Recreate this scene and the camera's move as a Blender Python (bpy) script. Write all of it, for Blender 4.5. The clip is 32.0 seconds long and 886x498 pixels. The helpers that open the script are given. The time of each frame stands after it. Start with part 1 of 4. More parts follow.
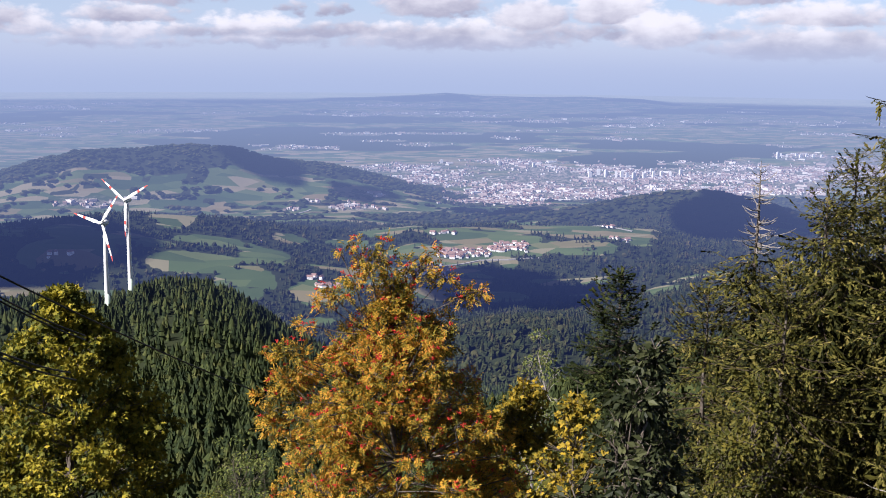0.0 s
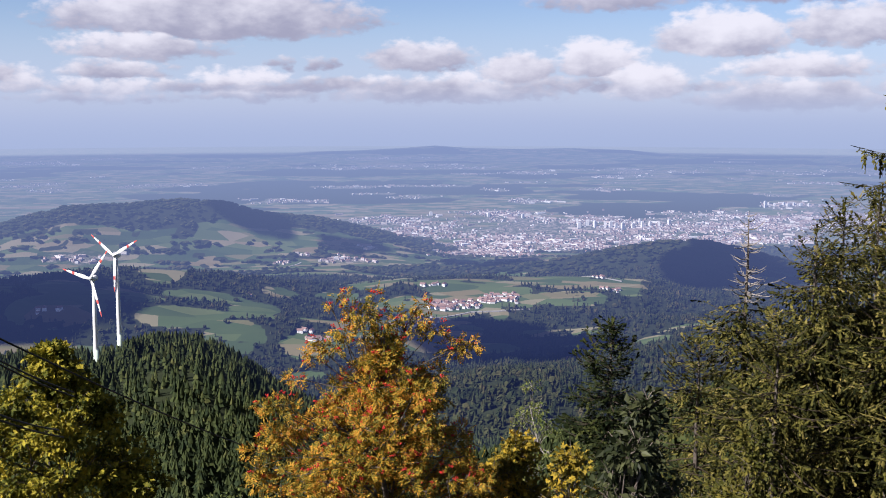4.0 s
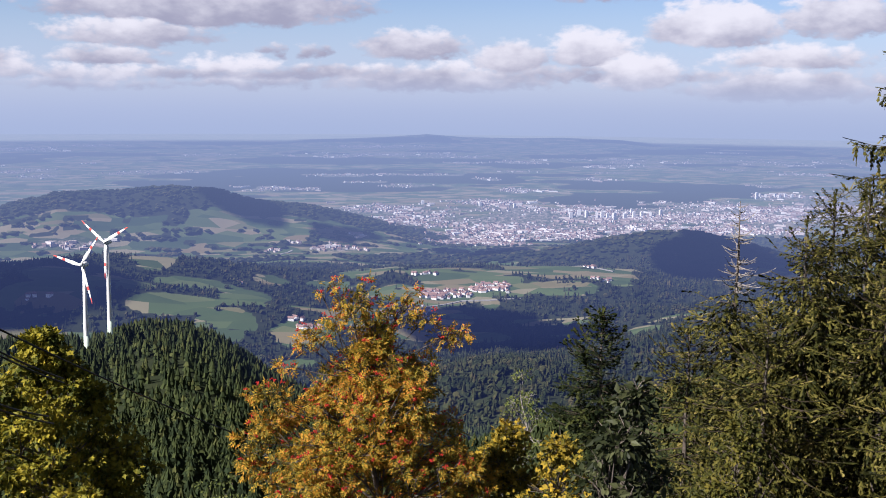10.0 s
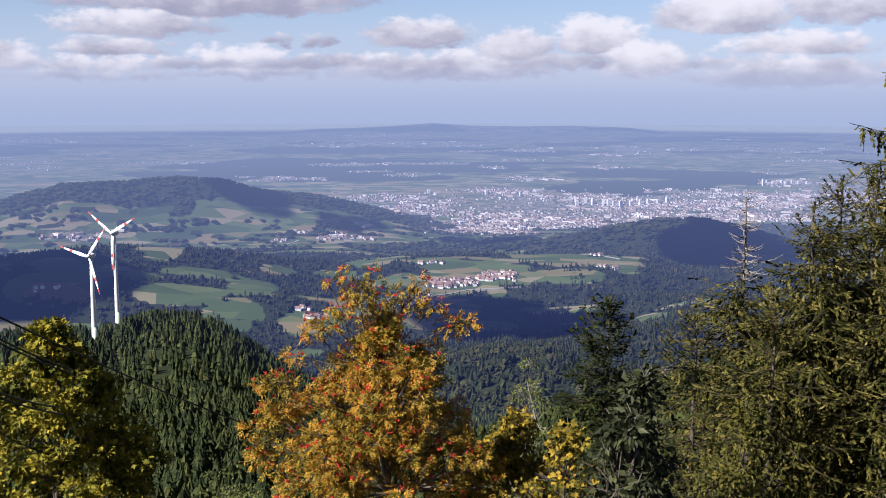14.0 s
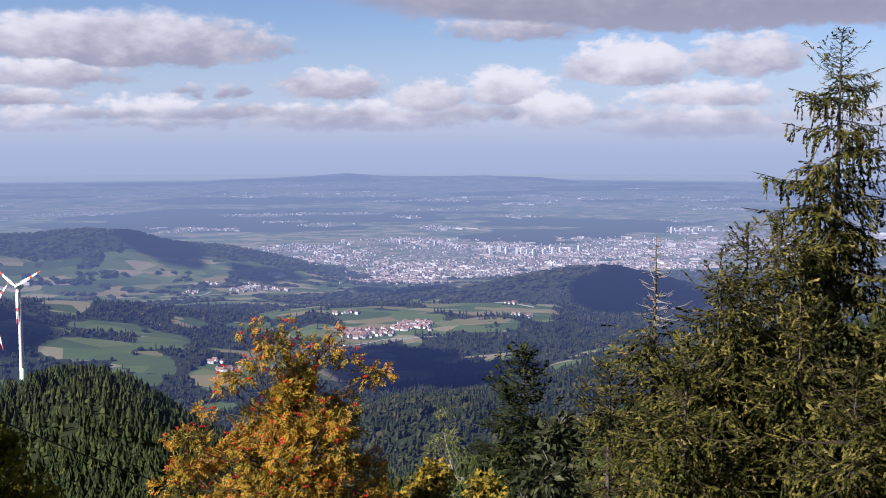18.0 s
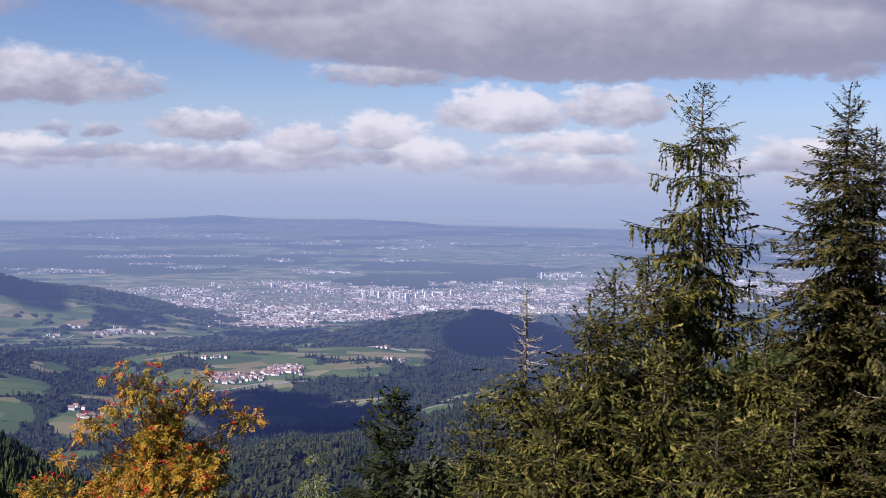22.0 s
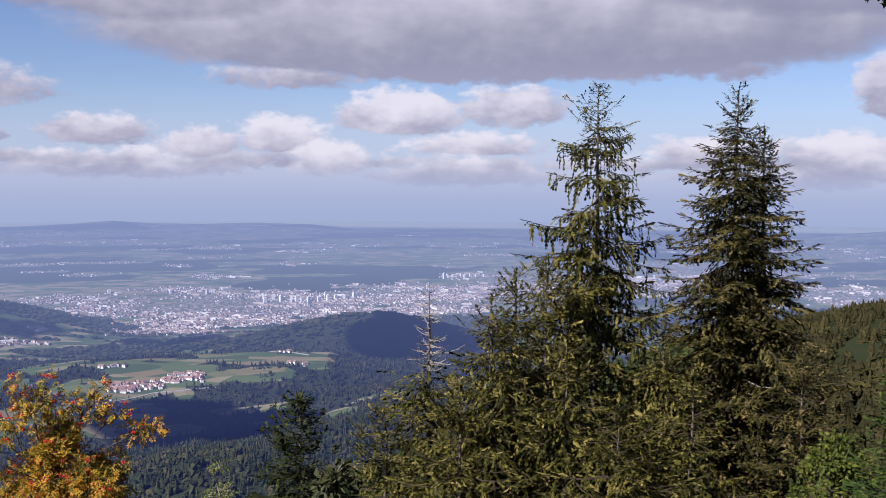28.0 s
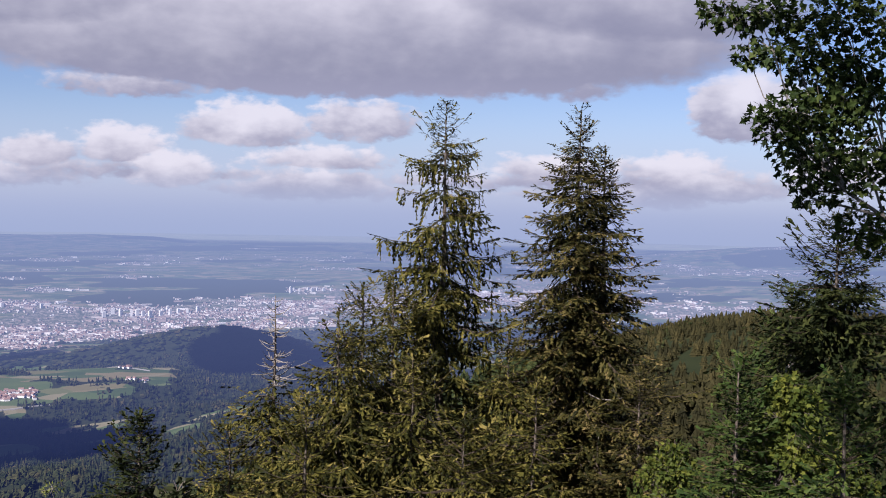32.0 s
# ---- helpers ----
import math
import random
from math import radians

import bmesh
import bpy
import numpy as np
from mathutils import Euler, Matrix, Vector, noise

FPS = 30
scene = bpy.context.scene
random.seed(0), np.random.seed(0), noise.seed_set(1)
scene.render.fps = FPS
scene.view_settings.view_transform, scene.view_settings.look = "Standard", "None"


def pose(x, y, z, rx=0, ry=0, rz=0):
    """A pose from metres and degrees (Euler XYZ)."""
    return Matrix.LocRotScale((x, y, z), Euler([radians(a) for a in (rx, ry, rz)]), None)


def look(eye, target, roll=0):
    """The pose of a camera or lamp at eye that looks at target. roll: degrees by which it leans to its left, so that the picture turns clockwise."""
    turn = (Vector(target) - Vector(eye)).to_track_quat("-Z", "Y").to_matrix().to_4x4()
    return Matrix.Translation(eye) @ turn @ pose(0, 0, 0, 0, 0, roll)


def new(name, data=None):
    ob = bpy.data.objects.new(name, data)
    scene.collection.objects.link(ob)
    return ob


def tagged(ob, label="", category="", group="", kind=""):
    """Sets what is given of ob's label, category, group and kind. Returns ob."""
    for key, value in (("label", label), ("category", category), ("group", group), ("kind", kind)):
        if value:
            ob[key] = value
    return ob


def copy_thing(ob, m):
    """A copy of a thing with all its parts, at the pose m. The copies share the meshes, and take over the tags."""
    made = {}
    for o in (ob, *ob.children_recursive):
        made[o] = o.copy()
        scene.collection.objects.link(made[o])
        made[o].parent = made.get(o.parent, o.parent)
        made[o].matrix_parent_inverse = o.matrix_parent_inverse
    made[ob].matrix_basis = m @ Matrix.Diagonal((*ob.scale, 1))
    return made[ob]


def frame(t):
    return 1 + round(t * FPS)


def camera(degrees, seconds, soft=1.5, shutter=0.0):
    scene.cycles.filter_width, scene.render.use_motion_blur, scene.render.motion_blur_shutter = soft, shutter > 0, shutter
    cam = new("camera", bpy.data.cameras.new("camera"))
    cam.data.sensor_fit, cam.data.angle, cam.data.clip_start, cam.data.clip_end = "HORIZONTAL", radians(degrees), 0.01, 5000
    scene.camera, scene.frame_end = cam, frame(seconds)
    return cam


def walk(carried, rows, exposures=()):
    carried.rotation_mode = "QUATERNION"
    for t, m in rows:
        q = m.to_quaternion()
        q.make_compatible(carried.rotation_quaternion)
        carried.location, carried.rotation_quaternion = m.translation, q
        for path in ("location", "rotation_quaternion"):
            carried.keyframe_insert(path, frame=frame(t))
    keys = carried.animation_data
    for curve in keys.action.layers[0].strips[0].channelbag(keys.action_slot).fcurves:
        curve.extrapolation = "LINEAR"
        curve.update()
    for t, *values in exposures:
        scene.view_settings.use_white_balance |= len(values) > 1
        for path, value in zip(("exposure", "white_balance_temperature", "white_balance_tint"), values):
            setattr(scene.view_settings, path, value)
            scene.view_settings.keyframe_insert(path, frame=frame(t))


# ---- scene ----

# ---------------------------------------------------------------- camera
cam = camera(43.85, 32.0, soft=1.0)
EYE = 1.7          # the eye over the ground it stands on; the eye is the world's origin
TURNS = [          # seconds, heading (left positive), tilt, roll in degrees
    (0, 0.48, -10.15, 0.52), (0.5, 0.90, -10.26, 0.54), (1, 1.88, -9.98, -0.40), (1.5, 1.55, -9.06, -0.43),
    (2, 1.38, -8.20, -0.15), (2.5, 0.68, -7.98, -0.26), (3, 0.44, -7.67, 0.05), (3.5, -0.20, -7.75, 0.20),
    (4, -0.03, -7.44, 0.02), (4.5, -0.29, -7.27, 0.19), (6.5, -0.57, -7.44, 0.55), (7, -0.41, -7.22, 0.51),
    (7.5, -0.71, -7.34, 0.70), (8, -0.61, -7.63, 0.51), (8.5, -0.70, -7.67, 0.56), (9, -0.67, -7.83, 0.59),
    (9.5, -0.55, -8.03, 0.38), (10, -0.48, -8.02, 0.48), (10.5, -0.44, -8.14, 0.43), (11, -0.41, -8.26, 0.50),
    (11.5, -0.51, -8.38, 0.41), (12, -0.51, -8.39, 0.39), (12.5, -0.43, -8.24, 0.28), (13, -0.45, -8.26, 0.29),
    (13.5, -0.29, -8.42, 0.19), (15.5, 0.00, -8.85, -0.11), (16, -0.19, -8.68, -0.22), (16.5, -0.98, -8.15, 0.05),
    (17, -1.88, -7.22, 0.01), (17.5, -2.50, -6.37, -0.53), (18, -4.61, -6.02, 0.04), (18.5, -5.88, -5.39, 0.24),
    (19, -6.44, -4.65, 0.37), (19.5, -7.46, -4.28, 0.73), (20, -8.10, -4.35, 0.74), (20.5, -8.52, -4.08, 0.96),
    (21, -9.44, -4.06, 1.02), (21.5, -10.36, -3.75, 1.17), (22, -11.21, -3.66, 1.11), (22.5, -12.13, -3.89, 1.09),
    (23, -12.49, -4.02, 1.12), (23.5, -12.67, -4.09, 1.02), (24, -13.06, -4.09, 0.88), (24.5, -13.31, -3.98, 0.80),
    (26.5, -14.92, -4.18, 0.55), (27, -15.58, -4.07, 0.45), (27.5, -16.01, -3.95, 0.39), (28, -16.33, -3.52, 0.38),
    (28.5, -17.18, -3.74, 0.45), (29, -17.56, -3.56, 0.46), (29.5, -18.13, -3.24, 0.60), (30, -18.58, -3.23, 0.48),
    (30.5, -19.82, -3.05, 0.46), (31, -20.89, -3.00, 0.56), (31.5, -22.44, -2.97, 0.81), (32, -24.25, -2.66, 1.28),
]
walk(cam, [(t, pose(0, 0, 0, 90 + tilt, 0, heading) @ pose(0, 0, 0, 0, 0, roll))
           for t, heading, tilt, roll in TURNS],
     exposures=[(0.0, 1.15, 6080, 16), (1.0, 1.17, 6080, 16), (3.0, 1.04, 6070, 16), (16.0, 1.03, 6060, 16), (20.0, 0.89, 6050, 17), (32.0, 0.91, 6080, 19)])

# ---------------------------------------------------------------- sun and sky
SUN_FROM = Vector((-0.88, -0.47, 0.0)).normalized()
SUN_UP = radians(40)
to_sun = Vector((SUN_FROM.x * math.cos(SUN_UP), SUN_FROM.y * math.cos(SUN_UP), math.sin(SUN_UP)))
sun = new("sun", bpy.data.lights.new("sun", "SUN"))
sun.data.energy, sun.data.angle, sun.data.color = 5.0, radians(0.53), (1.0, 0.94, 0.86)
sun.matrix_world = look(to_sun * 100, (0, 0, 0))

AIR = 0.47        # the sky's strength beside the sun's

# clouds over the plain: heading, height over the horizon, half width, half height (degrees), darkness
CLOUDS = [
    (2.0, 0.95, 26.0, 0.62, 0.42), (-32.0, 0.9, 17.0, 0.62, 0.40),
    (11.7, 4.31, 9.1, 1.78, 0.3), (12.5, 4.49, 4.6, 1.1, 0.22), (15.0, 2.79, 4.8, 1.01, 0.16), (16.3, 1.68, 3.1, 0.73, 0.34), (20.9, 0.99, 1.3, 0.75, 0.1),
    (16.8, 0.83, 3.7, 0.71, 0.05), (10.3, 1.16, 3.3, 0.8, -0.05), (8.3, 2.03, 0.8, 0.45, 0.5), (6.2, 2.06, 0.9, 0.51, 0.5), (1.0, 2.34, 3.2, 1.11, 0.26),
    (0.1, 0.63, 7.1, 0.93, 0.3), (3.5, 1.13, 1.5, 0.46, -0.05), (-1.0, 1.26, 1.8, 0.6, -0.08), (-7.9, 2.17, 2.8, 1.37, -0.04), (-10.3, 1.0, 2.6, 1.36, 0.0),
    (-3.9, 1.65, 2.4, 1.11, 0.22), (-14.1, 3.34, 3.7, 1.58, 0.02), (-19.9, 3.73, 3.3, 1.4, 0.22), (-17.8, 1.82, 4.3, 0.95, 0.05), (-17.4, 0.31, 5.5, 1.11, 0.36),
    (-8.4, 5.23, 4.4, 0.93, 0.32), (17.2, 0.32, 4.4, 0.46, 0.34), (9.8, 0.48, 4.4, 0.46, 0.36), (-19.0, 7.82, 22.1, 4.37, 0.36), (-5.0, 9.28, 9.9, 3.29, 0.3),
    (-30.4, 9.54, 12.1, 3.6, 0.38), (-29.7, 1.54, 3.2, 0.95, 0.05), (-35.9, 1.5, 3.4, 1.15, -0.02), (-33.4, 0.25, 6.3, 0.88, 0.34), (-38.2, 4.78, 1.8, 1.82, 0.28),
    (-31.2, 5.71, 2.5, 0.89, 0.36), (-28.9, 1.69, 2.1, 0.78, 0.0), (-35.9, 1.62, 3.4, 1.06, -0.04), (-37.3, 0.69, 4.9, 1.23, 0.34), (-39.6, 4.5, 3.1, 2.31, 0.18),
    (-44.2, 1.77, 2.9, 1.29, 0.05),
    (22.5, 1.3, 3.2, 0.8, 0.2), (3.0, 9.4, 6.0, 1.7, 0.28), (20.0, 8.2, 11.0, 2.2, 0.3),
]


class Nodes:
    """A short hand for node trees."""

    def __init__(self, tree):
        self.tree = tree
        tree.nodes.clear()

    def add(self, kind, **sets):
        n = self.tree.nodes.new(kind)
        if "operation" in sets:
            n.operation = sets["operation"]
        if "use_clamp" in sets:
            n.use_clamp = sets["use_clamp"]
        if "interpolation_type" in sets:
            n.interpolation_type, n.clamp = sets["interpolation_type"], True
        if "data_type" in sets:
            n.data_type, n.blend_type = sets["data_type"], sets["blend_type"]
        if "uv_map" in sets:
            n.uv_map = sets["uv_map"]
        if "attribute_name" in sets:
            n.attribute_name = sets["attribute_name"]
        if "node_tree" in sets:
            n.node_tree = sets["node_tree"]
        return n

    def put(self, socket, value):
        if isinstance(value, bpy.types.NodeSocket):
            self.tree.links.new(value, socket)
        elif value is not None:
            socket.default_value = value

    def math(self, op, a, b=None, c=None, clamp=False):
        n = self.add("ShaderNodeMath", operation=op, use_clamp=clamp)
        for s, v in zip(n.inputs, (a, b, c)):
            self.put(s, v)
        return n.outputs[0]

    def vec(self, op, a, b=None, scale=None):
        n = self.add("ShaderNodeVectorMath", operation=op)
        self.put(n.inputs[0], a)
        self.put(n.inputs[1], b)
        if scale is not None:
            self.put(n.inputs["Scale"], scale)
        return n.outputs["Value"] if op in ("LENGTH", "DOT_PRODUCT") else n.outputs[0]

    def step(self, v, lo, hi, a=0.0, b=1.0, smooth=True):
        n = self.add("ShaderNodeMapRange", interpolation_type="SMOOTHSTEP" if smooth else "LINEAR")
        for s, x in zip(n.inputs[:5], (v, lo, hi, a, b)):
            self.put(s, x)
        return n.outputs[0]

    def noise(self, where, scale, detail=3.0, rough=0.55, stretch=None):
        if stretch:
            where = self.vec("MULTIPLY", where, stretch)
        n = self.add("ShaderNodeTexNoise")
        if where is not None:
            self.put(n.inputs["Vector"], where)
        n.inputs["Scale"].default_value, n.inputs["Detail"].default_value, n.inputs["Roughness"].default_value = scale, detail, rough
        return n.outputs["Fac"]

    def mix(self, f, a, b, blend="MIX"):
        n = self.add("ShaderNodeMix", data_type="RGBA", blend_type=blend)
        self.put(n.inputs[0], f)
        for s, v in ((n.inputs[6], a), (n.inputs[7], b)):
            self.put(s, (*v, 1.0) if isinstance(v, tuple) and len(v) == 3 else v)
        return n.outputs[2]


def build_sky():
    world = bpy.data.worlds.new("sky")
    scene.world = world
    world.use_nodes = True
    n = Nodes(world.node_tree)
    sky = n.add("ShaderNodeTexSky")
    sky.sky_type, sky.sun_disc, sky.altitude, sky.dust_density = "NISHITA", False, 1200, 0.4
    sky.ozone_density = 2.0
    sky.sun_elevation, sky.sun_rotation = SUN_UP, math.atan2(SUN_FROM.x, SUN_FROM.y)
    where = n.add("ShaderNodeTexCoord").outputs["Generated"]
    sep = n.add("ShaderNodeSeparateXYZ")
    n.put(sep.inputs[0], where)
    x, y, z = sep.outputs
    az = n.math("MULTIPLY", n.math("ARCTAN2", n.math("MULTIPLY", x, -1.0), y), 57.2958)
    el = n.math("MULTIPLY", n.math("ARCSINE", z), 57.2958)
    comb = n.add("ShaderNodeCombineXYZ")
    n.put(comb.inputs[0], az)
    n.put(comb.inputs[1], n.math("MULTIPLY", el, 1.8))
    flat = comb.outputs[0]
    wob = n.math("SUBTRACT", n.noise(flat, 0.42, 4.0, 0.6), 0.5)
    wob2 = n.math("SUBTRACT", n.noise(n.vec("ADD", flat, (37.0, 11.0, 5.0)), 0.42, 4.0, 0.6), 0.5)
    a2 = n.math("ADD", az, n.math("MULTIPLY", wob, 2.4))
    e2 = n.math("ADD", el, n.math("MULTIPLY", wob2, 0.9))

    group = bpy.data.node_groups.new("one_cloud", "ShaderNodeTree")
    for name in ("az", "el", "at_az", "at_el", "wide", "high", "dark", "had", "had_tone"):
        group.interface.new_socket(name, in_out="INPUT", socket_type="NodeSocketFloat")
    for name in ("cover", "tone"):
        group.interface.new_socket(name, in_out="OUTPUT", socket_type="NodeSocketFloat")
    g = Nodes(group)
    i, o = g.add("NodeGroupInput").outputs, g.add("NodeGroupOutput")
    u = g.math("DIVIDE", g.math("SUBTRACT", i[0], i[2]), i[4])
    v = g.math("DIVIDE", g.math("SUBTRACT", i[1], i[3]), i[5])
    v_low = g.math("MULTIPLY", g.math("MINIMUM", v, 0.0), 1.5)
    vv = g.math("ADD", g.math("MAXIMUM", v, 0.0), v_low)
    d = g.math("SUBTRACT", 1.0, g.math("ADD", g.math("MULTIPLY", u, u), g.math("MULTIPLY", vv, vv)))
    d = g.math("MULTIPLY", d, g.math("ADD", g.math("MULTIPLY", i[5], 0.75), 0.25))
    lit = g.math("SUBTRACT", g.math("ADD", g.math("MULTIPLY", v, 0.58), g.math("MULTIPLY", u, 0.10)), i[6])
    won = g.math("ADD", g.math("MULTIPLY", g.math("SUBTRACT", d, i[7]), 1.6), 0.5, clamp=True)
    g.put(o.inputs[0], g.math("MAXIMUM", d, i[7]))
    g.put(o.inputs[1], g.math("ADD", g.math("MULTIPLY", lit, won), g.math("MULTIPLY", i[8], g.math("SUBTRACT", 1.0, won))))

    had, tone = -3.0, 0.0
    for caz, cel, wide, high, dark in CLOUDS:
        c = n.add("ShaderNodeGroup", node_tree=group)
        for s, val in zip(c.inputs, (a2, e2, caz, cel, wide, high, dark, had, tone)):
            n.put(s, val)
        had, tone = c.outputs
    # an unseen broken deck everywhere else overhead, kept dark to weaken the fill light
    dim_deck = n.noise(n.vec("MULTIPLY", where, (1.0, 1.0, 2.6)), 2.6, 5.0, 0.6)
    far_up = n.step(el, 11.5, 16.0)
    dim_deck_d = n.math("MULTIPLY", n.math("SUBTRACT", dim_deck, 0.36), 9.0)
    had = n.math("MAXIMUM", had, n.math("SUBTRACT", n.math("MULTIPLY", dim_deck_d, far_up), n.math("MULTIPLY", n.math("SUBTRACT", 1.0, far_up), 9.0)))
    tone = n.math("SUBTRACT", tone, n.math("MULTIPLY", far_up, 0.8))
    fine = n.math("SUBTRACT", n.noise(flat, 1.25, 5.0, 0.52), 0.5)
    soft = n.math("SUBTRACT", n.noise(n.vec("MULTIPLY", flat, (0.7, 0.5, 1.0)), 0.5, 2.0, 0.5), 0.5)
    big = n.step(el, 4.6, 7.0)
    body = n.math("ADD", had, n.math("MULTIPLY", fine, n.math("SUBTRACT", 1.9, n.math("MULTIPLY", big, 1.1))))
    cover = n.step(n.math("DIVIDE", n.math("ADD", body, n.math("MULTIPLY", big, 0.25)), n.math("ADD", n.math("MULTIPLY", big, 0.9), 1.0)), -0.10, 0.72)
    shade = n.math("ADD", n.math("ADD", tone, n.math("MULTIPLY", fine, n.math("SUBTRACT", 0.6, n.math("MULTIPLY", big, 0.42)))), n.math("MULTIPLY", soft, n.math("SUBTRACT", 1.3, n.math("MULTIPLY", big, 0.7))))
    bright = n.step(shade, -0.7, 0.4)
    # undersides overhead are darkened so that less light fills the trees
    under = n.mix(far_up, n.mix(big, (0.40, 0.39, 0.49), (0.34, 0.335, 0.42)), (0.12, 0.12, 0.16))
    cloud = n.mix(bright, under, (0.93, 0.90, 0.92))
    blue = n.mix(1.0, sky.outputs[0], (0.094, 0.096, 0.112), blend="MULTIPLY")
    # the air over the plain hides the feet of the clouds
    mist = n.step(el, -1.0, 1.5, 1.0, 0.0)
    blue = n.mix(n.step(el, 0.8, 5.5, 0.65, 0.0), blue, (0.52, 0.62, 0.83))
    base = n.mix(n.math("MULTIPLY", cover, 0.93), blue, cloud)
    low = n.mix(n.step(el, -2.2, 0.4), (0.42, 0.50, 0.69), (0.50, 0.565, 0.725))
    seen = n.mix(mist, base, low)
    bg = n.add("ShaderNodeBackground")
    n.put(bg.inputs[0], seen)
    bg.inputs[1].default_value = AIR
    out = n.add("ShaderNodeOutputWorld")
    n.put(out.inputs[0], bg.outputs[0])


build_sky()

# ---------------------------------------------------------------- the lie of the land
NEAR, REACH = 1500.0, 3400.0


def drawn_in(r):
    """Distances past the near forest draw in, so that the plain out to the horizon fits the world's size."""
    r = np.asarray(r, float)
    e = np.maximum(r - NEAR, 0)
    return np.where(r < NEAR, r, NEAR + REACH * e / (e + REACH))


def hash01(i, j, seed):
    v = np.sin(i * 127.1 + j * 311.7 + seed * 74.7) * 43758.5453
    return v - np.floor(v)


def vnoise(x, y, size, seed=0, octaves=3):
    total, amp, s = 0.0, 1.0, 0.0
    x, y = np.asarray(x, float) / size, np.asarray(y, float) / size
    for o in range(octaves):
        i, j = np.floor(x), np.floor(y)
        u, v = x - i, y - j
        u, v = u * u * (3 - 2 * u), v * v * (3 - 2 * v)
        a = hash01(i, j, seed + o) * (1 - u) + hash01(i + 1, j, seed + o) * u
        b = hash01(i, j + 1, seed + o) * (1 - u) + hash01(i + 1, j + 1, seed + o) * u
        total, s = total + amp * (a * (1 - v) + b * v), s + amp
        x, y, amp = x * 2.03 + 17.1, y * 2.03 + 5.3, amp * 0.5
    return total / s


# hills: heading, distance, height added, half depth, half width (m)
HILLS = [
    (24, 3600, 155, 420, 700), (9, 3100, 48, 250, 350), (14.2, 4000, 62, 230, 300), (-12.5, 2350, 41, 300, 170), (-3.5, 1900, 118, 260, 190),
    (-16, 2900, 94, 500, 220), (-44, 900, 284, 330, 350), (-46, 6000, 305, 700, 700), (-38, 7600, 110, 500, 1000),
]
# ridges: distance, depth of the near and of the far slope (m), crest as heading and height under the eye's level (degrees)
RIDGES = [
    (1250, 900, 450, ((28, -12.6), (21.9, -12.3), (20.3, -12.1), (17.9, -12.55), (16.4, -12.35), (15.1, -11.95), (12.9, -12.0), (10.9, -13.0), (8.9, -14.4), (6.8, -15.6), (4, -17.5), (1, -19.5))),
    (4300, 1300, 450, ((7.5, -10.2), (4.4, -9.45), (2, -8.98), (-1, -8.92), (-4, -8.9), (-8, -8.82), (-10.4, -9.0), (-13, -9.7))),
    (5300, 850, 800, ((3, -8.7), (0.3, -8.6), (-3.9, -8.24), (-6.8, -7.84), (-9.7, -7.2), (-12, -7.0), (-13.7, -6.97), (-15.4, -7.3), (-17.6, -7.9), (-20, -8.3), (-23, -9.0))),
    (7000, 1500, 900, ((28, -7.4), (24, -6.4), (21.1, -5.45), (19, -4.97), (16.3, -4.95), (13.7, -4.73), (11.3, -4.9), (9.3, -5.48), (6.4, -5.8), (3.5, -6.48), (2, -6.9), (0, -7.5))),
    (22500, 2600, 2000, ((10, -2.7), (6.7, -2.40), (4.4, -2.33), (2.2, -2.2), (0.4, -2.06), (-1.5, -2.2), (-4, -2.24), (-6.7, -2.18), (-9.6, -2.28), (-13, -2.7))),
    (20000, 3000, 3000, ((-31, -3.0), (-35, -2.63), (-39, -2.22), (-43, -1.94), (-50, -1.9))),
]
BASE_R = [0, 30, 450, 800, 1300, 2000, 3000, 4000, 5500, 7000, 8000, 90000]
BASE_Z = [-EYE, -15.5, -205, -345, -480, -600, -680, -705, -800, -925, -940, -940]


def land(x, y):
    """Height over the eye at a true place; crests are shaped to fit the camera's view."""
    x, y = np.asarray(x, float), np.asarray(y, float)
    r = np.hypot(x, y)
    z = np.interp(r, BASE_R, BASE_Z) - r * r / 14.8e6
    behind = np.clip(-y / 60.0, 0, 1)
    z = z * (1 - behind) + (-EYE + 0.05 * np.minimum(r, 900)) * behind
    for az, rr, h, deep, wide in HILLS:
        cx, cy = -math.sin(radians(az)), math.cos(radians(az))
        u, v = (x * cx + y * cy - rr) / deep, (x * cy - y * cx) / wide
        z = z + h * np.exp(-0.5 * (u * u + v * v)) * np.clip((r - 60) / 420, 0, 1) * (1 - behind)
    rough = np.clip((r - 300) / 1500, 0, 1) * np.clip((7600 - r) / 1500, 0, 1)
    z = z + rough * (1 - behind) * 60 * (vnoise(x, y, 600, 3) - 0.5)
    az, best = np.degrees(np.arctan2(-x, y)), np.zeros(np.shape(r))
    for rr, front, back, crest in RIDGES:
        heads, els = zip(*crest[::-1])
        level = np.interp(rr, BASE_R, BASE_Z) - rr * rr / 14.8e6
        rise = np.maximum(rr * np.tan(np.radians(np.interp(az, heads, els, left=-30, right=-30))) - level, 0)
        u = np.clip((r - rr) / np.where(r < rr, front, back), -1, 1)
        best = np.maximum(best, rise * (0.5 + 0.5 * np.cos(np.pi * u)))
    z = z + best * (1 - behind)
    return z


def place(az, r):
    """The drawn place of the ground at a heading and a true distance, and the scale there."""
    x, y = -math.sin(radians(az)) * r, math.cos(radians(az)) * r
    s = float(drawn_in(r)) / r
    return Vector((x * s, y * s, float(land(x, y)) * s)), s


# meadows and ploughland among the woods: heading, distance, half width (degrees), half depth (m)
MEADOWS = [
    (19.4, 3520, 1.3, 110), (17.3, 3470, 1.6, 95), (15.6, 3410, 1.4, 75), (14.4, 4100, 1.2, 300), (19.7, 3250, 2.1, 95), (12.3, 3550, 2.2, 75), (10.0, 3360, 1.3, 150),
